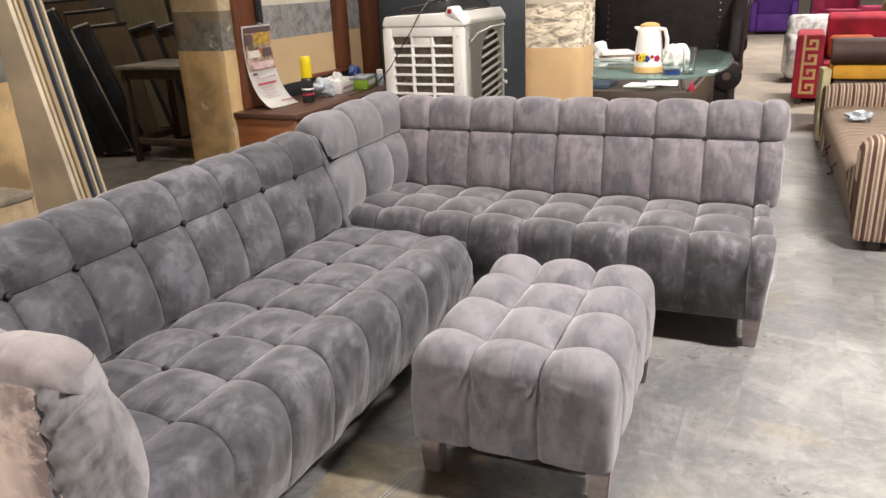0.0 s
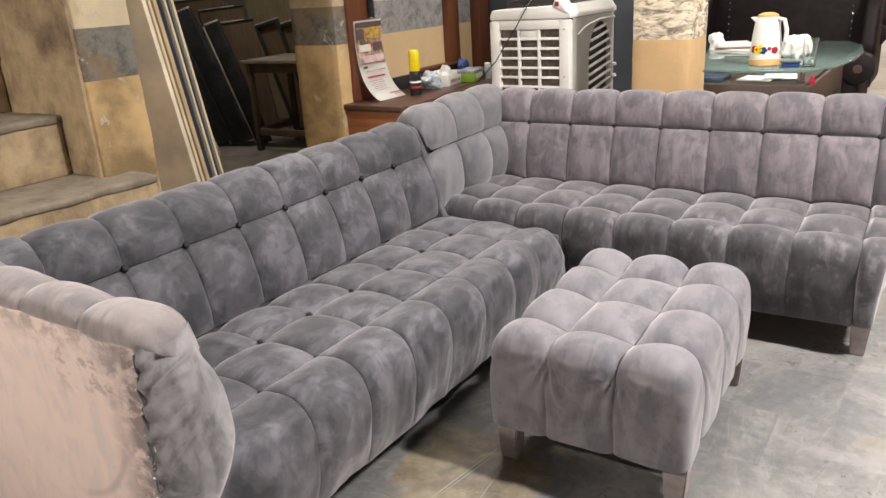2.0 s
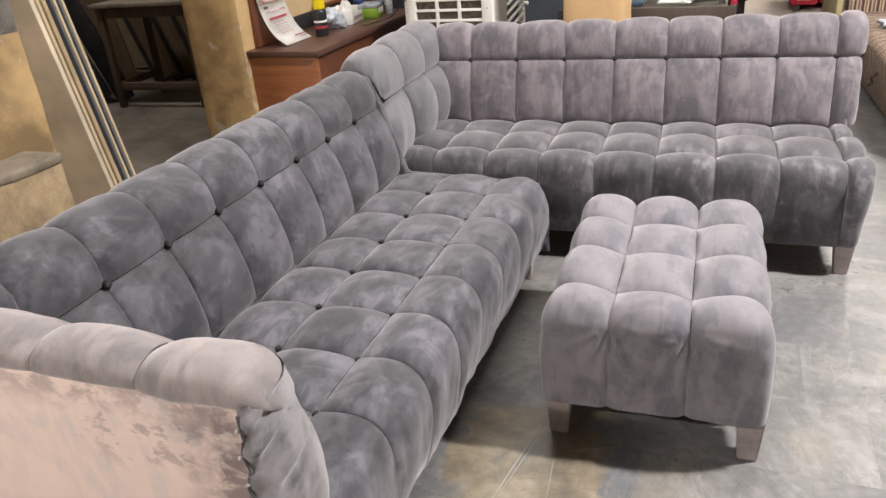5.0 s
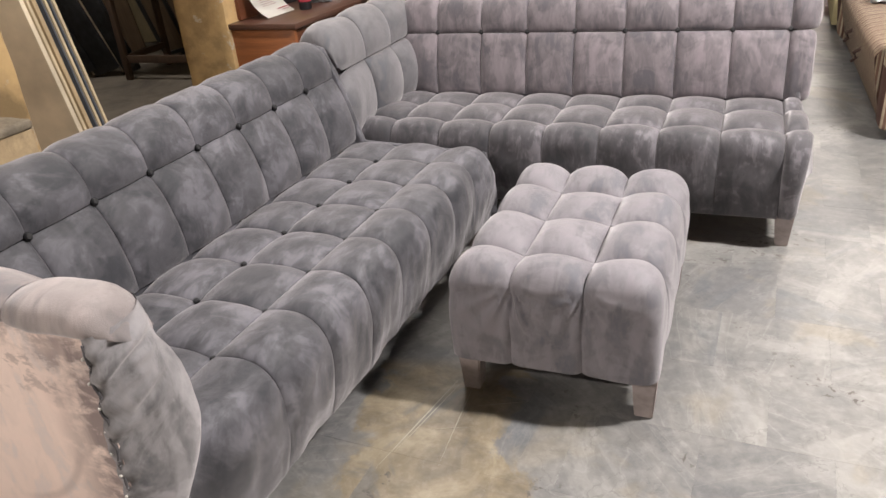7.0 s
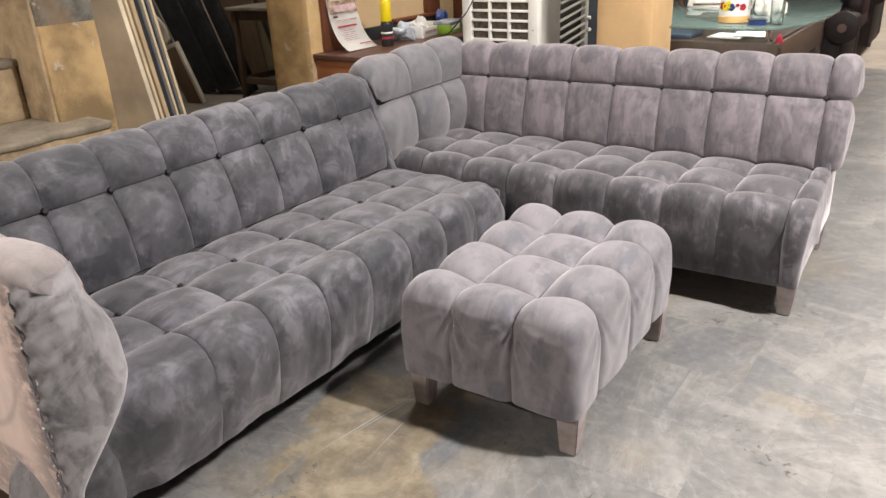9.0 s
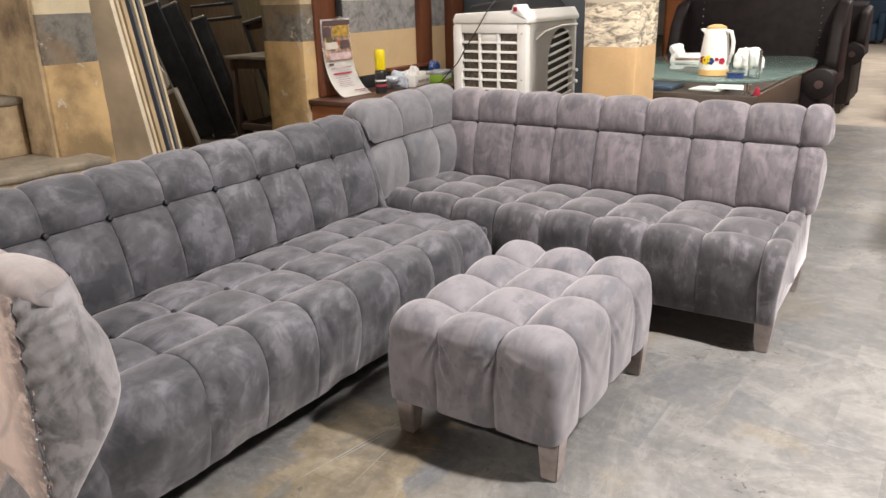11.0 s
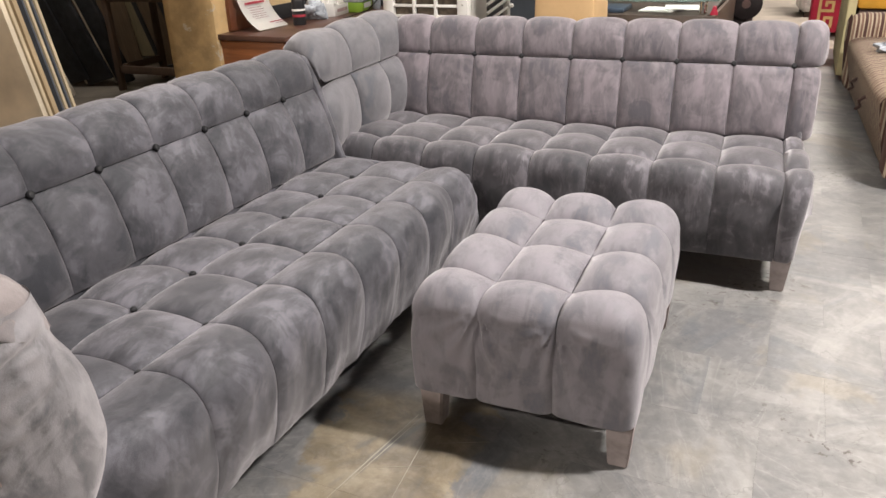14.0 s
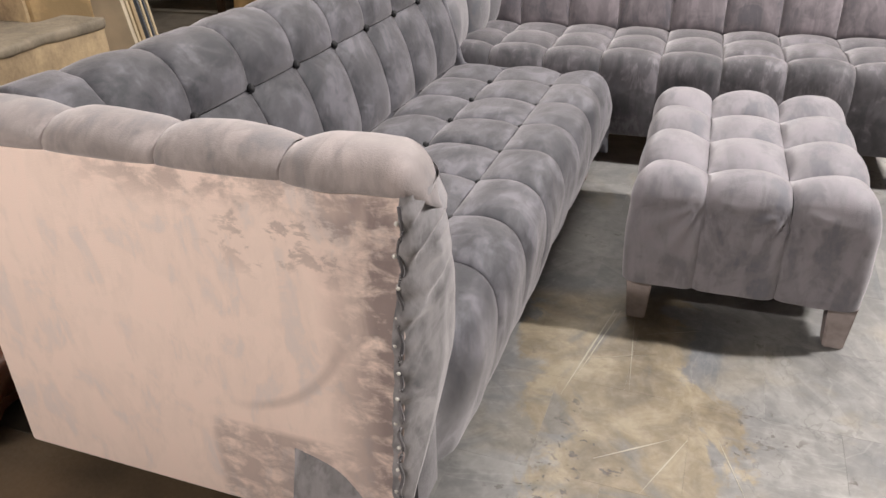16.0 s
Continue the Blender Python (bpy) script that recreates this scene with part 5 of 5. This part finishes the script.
for k, (ang, z, r, mat) in enumerate(((-125, 0.085, 0.020, "red"), (-108, 0.082, 0.022, "yellow"), (-88, 0.08, 0.019, "blue"), (-66, 0.09, 0.010, "red"), (-45, 0.08, 0.018, "red"), (-98, 0.10, 0.011, "yellow"))):
    a = radians(ang)
    fl = bmesh.new()
    for q in range(5):
        b = q * 2 * math.pi / 5
        join(fl, lathe([(0.001, 0.003), (r * 0.5, 0.002), (r * 0.5, 0.0)], 8, pose(r * 0.55 * math.cos(b), r * 0.55 * math.sin(b), 0)))
    bmesh.ops.transform(fl, matrix=Matrix.Translation((0.0765 * math.cos(a), 0.0765 * math.sin(a), z)) @ pose(0, 0, 0, 90, 0, ang + 90), verts=fl.verts)
    part("flower_print", fl, M[mat], kettle)
tumbler = thing("tumbler", pose(-0.275, 4.56, 0.818), "clear straight glass tumbler", "glass")
part("glass_wall", lathe([(0.030, 0), (0.036, 0.14), (0.034, 0.14), (0.0245, 0.006), (0.001, 0.005)], 24), M["glass"], tumbler)
dish = thing("ashtray", pose(-0.36, 4.53, 0.818, 0, 0, 20), "small dark blue plastic dish on the glass", "dish")
part("dish_body", prism([(-0.04, -0.03), (0.04, -0.03), (0.045, 0.02), (0.02, 0.035), (-0.04, 0.03)], 0.0, 0.022, 2, 0.004), M["blue"], dish)
part("dish_lip", prism([(-0.045, -0.034), (0.045, -0.034), (0.05, 0.022), (0.022, 0.039), (-0.045, 0.034)], 0.0225, 0.028, 2, 0.002), M["navy"], dish)
crumple("tissue", -0.40, 4.98, 0.818, 0.085, 0.06, 0.10, "paper", "crumpled white plastic and tissue on the glass table", "tissue", 6)
crumple("tissue", -0.93, 5.35, 0.818, 0.06, 0.05, 0.09, "paper", "crumpled white tissue on the glass table", "tissue", 8)
pile = thing("magazine_pile", pose(-0.86, 5.45, 0.818, 0, 0, 8), "small pile of magazines with pale covers", "magazines")
for k, mat in enumerate(("paper", "print_photo", "paper")):
    part("magazine", box(-0.11, 0.11, -0.15, 0.15, 0.013 * k, 0.013 * k + 0.012, 0.002, m=pose(0, 0, 0, 0, 0, 7 * k)), M[mat], pile)
papers = thing("paper_stack", pose(-0.55, 4.78, 0.72, 0, 0, -6), "loose white papers on the shelf under the glass", "papers")
part("paper_sheet", box(-0.10, 0.08, -0.08, 0.10, 0, 0.006), M["paper"], papers)
part("paper_sheet", box(0.02, 0.20, -0.06, 0.13, 0.008, 0.014, 0, m=pose(0, 0, 0, 0, 0, 14)), M["paper"], papers)
folder = tagged(part("folder", box(-0.98, -0.72, 4.62, 4.85, 0.722, 0.745, 0.003), M["navy"], None), "dark green-blue folder on the table shelf", "folder")
stapler = tagged(part("stapler", prism([(-0.02, 0.0), (0.02, 0.0), (0.008, 0.04), (-0.006, 0.045)], 4.60, 4.62, 1, 0.003), M["red"], None), "small red plastic clip on the shelf", "clip")
stapler.location = (-0.26, 0, 0.721)

# ---- leather chairs behind the table ----


def armchair(x, y, turn, width, height, label):
    t = thing("leather_armchair", pose(x, y, 0, 0, 0, turn), label, "armchair", "leather chairs")
    w = width / 2
    part("backrest", prism([(0.0, 0.25), (-0.03, height), (0.03, height + 0.04), (0.12, height), (0.16, 0.12), (0.05, 0.12)], -w, w, 0, 0.02), M["leather"], t)
    part("seat", box(-w + 0.12, w - 0.12, -0.62, 0.0, 0.15, 0.45, 0.05, segs=3), M["leather"], t)
    for s in (-1, 1):
        part("arm", prism([(-w * 1.0, 0.10), (-w, 0.50), (-w - 0.06, 0.57), (-w - 0.05, 0.66), (-w + 0.04, 0.70), (-w + 0.13, 0.66), (-w + 0.14, 0.10)] if s < 0 else [(w - 0.14, 0.10), (w - 0.13, 0.66), (w - 0.04, 0.70), (w + 0.05, 0.66), (w + 0.06, 0.57), (w, 0.50), (w, 0.10)], -0.66, 0.02, 1, 0.025), M["leather"], t)
        part("scroll", lathe([(0.10, 0), (0.105, 0.015), (0.06, 0.03), (0.03, 0.032)], 24, pose(s * (w - 0.01), -0.665, 0.60, 90, 0, 0)), M["leather"], t)
        part("scroll_boss", lathe([(0.03, 0.03), (0.028, 0.04), (0.001, 0.042)], 16, pose(s * (w - 0.01), -0.665, 0.60, 90, 0, 0)), M["brown"], t, "dull brown boss")
        part("wing", prism([(-0.30, 0.55), (-0.34, 0.72), (-0.26, 0.98), (-0.12, height - 0.04), (0.02, height), (0.06, 0.55)], s * w - 0.05, s * w + 0.05, 0, 0.03, 3), M["leather"], t)
        for k in range(14):
            share("nail", STUD_BIG, t, pose(s * (w - 0.15), -0.012, height - 0.03 - 0.055 * k, 90, 0, 0))
        for yy in (-0.58, 0.06):
            part("foot", leg_bm(0.12, 0.035, 0.025), M["wood_dark"], t).matrix_local = pose(s * (w - 0.08), yy, 0)
    return t


STUD_BIG = mesh_of("nail", lathe([(0.0005, 0.018), (0.005, 0.016), (0.008, 0.010), (0.008, -0.05)], 10), M["stud"])
armchair(-0.80, 6.95, 0, 1.20, 1.18, "dark brown leather armchair with rows of nails")
armchair(-0.98, 9.6, 0, 1.3, 1.05, "dark brown leather chair with scrolled arms")
cabinet = thing("cabinet", pose(-1.55, 8.2, 0), "reddish-brown wooden cabinet behind the leather chairs", "cabinet")
part("cabinet_body", box(-0.4, 0.4, -0.2, 0.2, 0, 1.9, 0.006), M["wood_red"], cabinet)
part("door", box(-0.37, -0.01, -0.222, -0.202, 0.1, 1.85, 0.004), M["wood_desk"], cabinet)
part("door", box(0.01, 0.37, -0.222, -0.202, 0.1, 1.85, 0.004), M["wood_desk"], cabinet)

# ---- striped sofa ----
striped = thing("striped_sofa", pose(0.995, 5.4, 0, 0, 0, 2.6), "brown and cream striped fabric sofa with low arms", "sofa")
part("seat", prism([(-0.44, 0.04), (-0.50, 0.30), (-0.51, 0.37), (-0.48, 0.405), (-0.40, 0.42), (0.38, 0.40), (0.40, 0.04)], -0.98, 0.80, 1, 0.015), M["stripe_y"], striped)
part("seat_end", prism([(-0.44, 0.04), (-0.50, 0.30), (-0.51, 0.37), (-0.48, 0.405), (-0.40, 0.42), (0.38, 0.40), (0.40, 0.04)], -0.984, -0.9805, 1), M["stripe_x"], striped)
part("arm", prism([(-0.465, 0.05), (-0.48, 0.50), (-0.445, 0.555), (-0.32, 0.575), (0.36, 0.575), (0.42, 0.54), (0.42, 0.05)], -1.13, -0.985, 1, 0.03), M["stripe_x"], striped)
part("arm", prism([(-0.49, 0.05), (-0.53, 0.48), (-0.50, 0.555), (0.36, 0.57), (0.42, 0.05)], 0.78, 0.98, 1, 0.07, 4), M["stripe_x"], striped)
part("backrest", prism([(0.30, 0.38), (0.28, 0.70), (0.34, 0.80), (0.44, 0.78), (0.46, 0.05), (0.38, 0.05)], -1.10, 0.96, 1, 0.03), M["stripe_y"], striped)
for x in (-0.36, 0.36):
    for y in (-1.05, 0.9):
        part("foot", box(x - 0.03, x + 0.03, y - 0.03, y + 0.03, 0, 0.05), M["wood_dark"], striped)
for y, z in ((-0.35, 0.27), (0.1, 0.28)):
    part("tie", tube([(-0.49, y, z), (-0.52, y + 0.02, z - 0.03), (-0.505, y + 0.03, z - 0.06), (-0.53, y, z - 0.07)], 0.009, 6), M["brown"], striped, "loose dark tie")
crumple("plastic_bag", 0.64, 5.58, 0.412, 0.09, 0.10, 0.06, "bag", "crumpled grey-white plastic bag lying on the striped seat", "bag", 11)

# ---- sofas further back ----
brown = thing("brown_sofa", pose(1.3, 7.1, 0, 0, 0, 0), "dark brown sofa with a rolled top and ochre seat", "sofa", "stock sofas")
ROLL = [(-0.27 + 0.125 * math.cos(k * math.pi / 12), 0.725 + 0.10 * math.sin(k * math.pi / 12)) for k in range(24)]
part("backrest", prism(ROLL, -0.82, -0.285, 0, 0.02, 3), M["brown"], brown, "rolled dark brown top")
part("backrest", prism(ROLL, -0.28, 0.6, 0, 0.02, 3), M["brown"], brown)
part("backrest", prism(ROLL, 0.61, 1.5, 0, 0.02, 3), M["brown"], brown)
part("seat", box(-0.80, 1.4, -0.34, 0.35, 0.52, 0.63, 0.03), M["ochre"], brown, "ochre yellow cloth")
part("side_panel", prism([(-0.35, 0.05), (-0.36, 0.60), (0.75, 0.50), (0.72, 0.05)], -0.86, -0.80, 0, 0.01), M["cream"], brown, "cream cloth side")
part("base", box(-0.78, 1.4, -0.3, 0.33, 0.0, 0.525, 0.01), M["brown"], brown)

red = thing("red_sofa", pose(0.95, 9.3, 0, 0, 0, 0), "red velvet sofa with gold key-pattern arm fronts", "sofa", "stock sofas")
part("arm", box(-0.72, -0.46, -0.42, 0.40, 0.06, 0.70, 0.03), M["red"], red)
part("arm", box(0.66, 0.92, -0.42, 0.40, 0.06, 0.70, 0.03), M["red"], red)
part("seat", box(-0.46, 0.66, -0.36, 0.35, 0.06, 0.42, 0.05), M["red"], red)
part("backrest", prism([(0.18, 0.3), (0.12, 0.82), (0.2, 0.88), (0.36, 0.86), (0.42, 0.06), (0.3, 0.06)], -0.44, 0.64, 0, 0.03), M["red"], red)
part("cushion", box(-0.42, 0.0, -0.10, 0.08, 0.43, 0.66, 0.05, segs=3), M["ochre_red"], red, "rust-red cushion with gold tint")
for k in range(4):
    z = 0.11 + 0.145 * k
    key = bmesh.new()
    for x0, x1, z0, z1 in ((-0.655, -0.63, 0, 0.145), (-0.63, -0.515, 0, 0.026), (-0.54, -0.515, 0.026, 0.105), (-0.60, -0.54, 0.08, 0.105), (-0.60, -0.575, 0.052, 0.08)):
        box(x0, x1, -0.428, -0.421, z + z0, z + z1, bm=key)
    part("key_trim", key, M["gold"], red, "gold key-pattern trim", smooth=False)
for x in (-0.65, 0.85):
    for y in (-0.36, 0.34):
        part("foot", box(x - 0.03, x + 0.03, y - 0.03, y + 0.03, 0, 0.06), M["wood_dark"], red)


def block_sofa(name, x, y, turn, w, d, h, mat, label, category="sofa"):
    t = thing(name, pose(x, y, 0, 0, 0, turn), label, category, "stock sofas")
    part("seat", box(-w / 2 + 0.14, w / 2 - 0.14, -d / 2, d / 2 - 0.15, 0.06, 0.43, 0.05, segs=3), M[mat], t)
    part("backrest", box(-w / 2 + 0.02, w / 2 - 0.02, d / 2 - 0.2, d / 2, 0.06, h, 0.06, segs=3), M[mat], t)
    for s in (-1, 1):
        part("arm", box(s * w / 2 - (0.14 if s > 0 else 0), s * w / 2 + (0.14 if s < 0 else 0), -d / 2 + 0.01, d / 2 - 0.02, 0.06, h * 0.72, 0.04, segs=3), M[mat], t)
        for yy in (-d / 2 + 0.08, d / 2 - 0.1):
            part("foot", box(s * (w / 2 - 0.08) - 0.03, s * (w / 2 - 0.08) + 0.03, yy - 0.03, yy + 0.03, 0, 0.06), M["wood_dark"], t)
    return t


block_sofa("wrapped_chair", 0.52, 10.9, 6, 0.84, 0.7, 0.78, "foil", "armchair wrapped in clear silver plastic film", "armchair")
block_sofa("purple_sofa", -0.30, 18.9, 0, 0.95, 0.8, 0.95, "purple", "purple velvet sofa seat")
block_sofa("teal_sofa", 0.85, 18.6, 0, 0.9, 0.8, 0.95, "teal", "dark teal velvet sofa")
block_sofa("pink_sofa", 1.0, 14.2, 60, 1.2, 0.8, 1.0, "pink", "deep pink velvet sofa turned sideways")
block_sofa("olive_sofa", 2.1, 13.2, 0, 1.6, 0.8, 0.85, "olive", "olive brown velvet sofa")
block_sofa("grey_sofa", -1.9, 19.5, 0, 1.8, 0.8, 0.9, "teal", "dark grey-blue velvet sofa at the far end")

# ---- boards, frames and bench in the store corner ----


def board(x, y, lean, length, width, thick, mat, label, turn=0.0, name="board", z=0.0, tip=0.0):
    """A sheet standing on the floor with its face to the aisle and its top leaning back."""
    ob = part(name, box(-width / 2, width / 2, 0, thick, 0, length, 0.002), M[mat], None, smooth=False)
    ob.matrix_world = pose(x, y, z + 0.002) @ pose(0, 0, 0, 0, 0, turn) @ pose(0, 0, 0, lean, 0, 0) @ pose(-width / 2, 0, 0) @ pose(0, 0, 0, 0, tip, 0) @ pose(width / 2, 0, 0)
    return tagged(ob, label, "board", "leaning boards")


for k, (thick, mat, label) in enumerate(((0.03, "laminate", "tall laminated board leaning on the column"), (0.02, "ply_edge", "raw plywood board leaning on the column"), (0.03, "ply", "thick plywood board leaning on the column"), (0.012, "slate_board", "thin dark grey board between plywood sheets"), (0.018, "ply_edge", "plywood board with a pale edge"), (0.012, "slate_board", "thin dark grey board between plywood sheets"), (0.02, "ply_edge", "plywood board with a pale edge"))):
    off = [0.0, 0.042, 0.078, 0.136, 0.160, 0.192, 0.216][k]
    board(-2.70 - 0.425 * math.cos(radians(20)) - off * math.sin(radians(20)), 2.655 - 0.425 * math.sin(radians(20)) + off, 2.7, 2.3, 0.85, thick, mat, label, 20.0, "board", 0.0, -6.5)


def slab_thing(x, y, turn, lean, tip, w, h, label):
    """A dark padded headboard panel leaning on the pile, with a pale cut edge."""
    t = thing("headboard_panel", pose(x, y, 0.003) @ pose(0, 0, 0, 0, 0, turn) @ pose(0, 0, 0, lean, 0, 0) @ pose(-w / 2, 0, 0) @ pose(0, 0, 0, 0, tip, 0) @ pose(w / 2, 0, 0), label, "headboard", "leaning headboards")
    part("panel", box(-w / 2, w / 2, 0, 0.05, 0, h, 0.012, segs=3), M["slab"], t)
    part("edge_strip", box(-w / 2 - 0.016, -w / 2 - 0.001, 0.004, 0.042, 0.02, h - 0.005, 0.002), M["card"], t, "pale cut edge")
    part("edge_strip", box(-w / 2 + 0.01, w / 2 - 0.01, 0.006, 0.042, h + 0.001, h + 0.016, 0.002), M["card"], t)
    return t


for x, y, tip, w, h in ((-5.30, 4.92, -15, 0.24, 1.26), (-5.11, 4.99, -16, 0.24, 1.25), (-4.92, 5.08, -14, 0.15, 1.14)):
    slab_thing(x, y, 16, 8, tip, w, h, "black padded headboard panel with a pale cut edge")


def edged_board(x, y, lean, tip, w, h, label, mat="ply_dim"):
    """A brown board with dark banding along its top and one side; x is its lower corner."""
    t = thing("edged_board", pose(x, y, 0.003, 0, 0, 3) @ pose(0, 0, 0, lean, 0, 0) @ pose(0, 0, 0, 0, tip, 0), label, "board", "leaning boards")
    part("sheet", box(0, w, 0.004, 0.022, 0, h, 0.002), M[mat], t)
    part("banding", box(-0.012, w + 0.002, 0.0, 0.026, h + 0.001, h + 0.024, 0.003), M["blackmetal"], t, "black top banding")
    part("banding", box(-0.022, -0.001, 0.0, 0.026, 0, h, 0.003), M["blackmetal"], t, "black side banding")
    part("worn_rim", box(-0.010, w * 0.8, 0.002, 0.024, h + 0.0245, h + 0.032), M["card"], t, "pale worn rim")
    return t


edged_board(-5.86, 5.60, 6, -4, 0.60, 1.06, "brown plywood board with black banding leaning behind the headboards")
edged_board(-6.26, 5.80, 4, -3, 0.62, 1.19, "brown plywood board with black banding leaning on others")
edged_board(-7.05, 6.00, 3, -2, 0.84, 1.29, "large brown board with black banding against the back wall")
board(-5.72, 6.24, 2, 1.75, 0.62, 0.02, "ply_old", "yellowed plywood sheet leaning on the back wall", 2, "board", 0.0, -4)
# a worn sofa side frame between the plywood and the headboards
side_frame = thing("side_frame", pose(-5.02, 4.60, 0.003, 0, 0, 12) @ pose(0, 0, 0, 5, 0, 0) @ pose(0, 0, 0, 0, -17, 0), "bare grey wooden sofa side frame leaning beside plywood", "frame")
part("panel", box(-0.16, 0.0, 0, 0.02, 0, 0.52, 0.004), M["ply_dim"], side_frame)
part("front_rail", box(0.002, 0.034, -0.01, 0.03, 0, 0.56, 0.004), M["card"], side_frame, "greyish bare wooden rail")
part("scroll", prism([(-0.10, 0.56), (-0.03, 0.60), (-0.015, 0.70), (-0.05, 0.80), (-0.10, 0.84), (-0.13, 0.80), (-0.09, 0.75), (-0.07, 0.68), (-0.09, 0.62), (-0.14, 0.58), (-0.14, 0.525), (0.034, 0.525), (0.034, 0.56)], 0.0, 0.024, 1, 0.003), M["card"], side_frame, "curved wooden arm scroll")


def open_frame(x, y, turn, lean, tip, w, h, label):
    """A thin dark metal frame with a pale worn rim."""
    t = thing("metal_frame", pose(x, y, 0.003) @ pose(0, 0, 0, 0, 0, turn) @ pose(0, 0, 0, lean, 0, 0) @ pose(-w / 2, 0, 0) @ pose(0, 0, 0, 0, tip, 0) @ pose(w / 2, 0, 0), label, "frame", "leaning frames")
    for x0, x1, z0, z1 in ((-w / 2, -w / 2 + 0.03, 0, h), (w / 2 - 0.03, w / 2, 0, h), (-w / 2 + 0.03, w / 2 - 0.03, 0, 0.03), (-w / 2 + 0.03, w / 2 - 0.03, h - 0.03, h)):
        part("rail", box(x0, x1, 0, 0.03, z0, z1, 0.003), M["blackmetal"], t)
    part("back_sheet", box(-w / 2 + 0.01, w / 2 - 0.01, 0.031, 0.036, 0.01, h - 0.01), M["ply_dim"], t, "brown plywood backing")
    part("rim", box(-w / 2, w / 2, 0.004, 0.026, h + 0.001, h + 0.010, 0.002), M["card"], t, "pale worn rim")
    return t


for k in range(3):
    open_frame(-4.98 + 0.17 * k, 5.72 + 0.05 * k, 6, 8, -12, 0.30, 1.08 - 0.02 * k, "thin dark metal frame leaning behind the bench")
bench = thing("work_bench", pose(-4.46, 5.2, 0, 0, 0, 4), "dark wooden work bench with a paler grey-brown top", "bench")
part("bench_top", box(-0.42, 0.46, -0.30, 0.32, 0.77, 0.80, 0.005), M["bench"], bench, "grey-brown bench top")
for x in (-0.36, 0.40):
    for y in (-0.25, 0.27):
        part("leg", box(x - 0.023, x + 0.023, y - 0.023, y + 0.023, 0, 0.77, 0.004), M["wood_bench"], bench)
    part("side_rail", box(x - 0.02, x + 0.02, -0.22, 0.24, 0.15, 0.20, 0.003), M["wood_bench"], bench)
part("front_rail", box(-0.33, 0.37, -0.265, -0.235, 0.69, 0.768, 0.003), M["wood_bench"], bench)
part("front_rail", box(-0.33, 0.37, -0.265, -0.235, 0.14, 0.20, 0.003), M["wood_bench"], bench)

# ---- floor tiles ----
TILE, NX, NY = 0.305, 12, 25
X0, Y0 = 0.19 - 5 * TILE, 2.515 - 6 * TILE
tile_bm = box(-TILE / 2 + 0.0001, TILE / 2 - 0.0001, -TILE / 2 + 0.0001, TILE / 2 - 0.0001, -0.008, 0.0, 0.0002, segs=1)
TILE_ME = mesh_of("tile", tile_bm, M["marble"], False)
rng = random.Random(77)
for iy in range(NY):
    stagger = TILE / 2 if iy % 2 else 0.0
    for ix in range(NX):
        share("tile", TILE_ME, floor, pose(X0 + (ix + 0.5) * TILE - stagger, Y0 + (iy + 0.5) * TILE, -0.0002 - 0.0003 * rng.random(), 0, 0, 0))
X1, Y1 = X0 + (NX - 0.5) * TILE, Y0 + NY * TILE
for x0, x1, y0, y1 in ((-9, X0 - TILE / 2, -5, 24), (X1, 9, -5, 24), (X0 - TILE / 2, X1, -5, Y0), (X0 - TILE / 2, X1, Y1, 24)):
    west, hall = x1 < 0, y0 == Y1
    part("floor_sheet", box(x0, x1, y0, y1, -0.02, -0.0012), M["store_floor" if west else "hall_floor" if hall else "marble"], floor, "dark brown store floor" if west else "pale beige tiles, lightened to look warmly lit" if hall else "", smooth=False)
# pale scratches dragged over the tiles
for x0, y0, x1, y1, wid in ((-0.645, 1.93, -0.709, 1.53, 0.006), (-0.63, 1.93, -0.69, 1.60, 0.004), (-0.60, 1.36, -0.445, 1.475, 0.006), (-0.59, 1.90, -0.56, 1.59, 0.003), (-0.42, 1.48, -0.50, 1.29, 0.004), (-0.36, 1.50, -0.30, 1.34, 0.003), (-0.66, 1.70, -0.52, 1.76, 0.002), (-0.55, 1.84, -0.42, 1.90, 0.002)):
    d = (Vector((x1, y1)) - Vector((x0, y0))).normalized()
    side = Vector((-d.y, d.x)) * wid * 0.38
    outline = [(x0 - side.x * 0.3, y0 - side.y * 0.3), ((x0 + x1) / 2 - side.x, (y0 + y1) / 2 - side.y), (x1, y1), ((x0 + x1) / 2 + side.x, (y0 + y1) / 2 + side.y), (x0 + side.x * 0.3, y0 + side.y * 0.3)]
    part("scratch", prism(outline, 0.0002, 0.0006, 2), M["scratch"], floor, "pale scratch across the tiles", smooth=False)
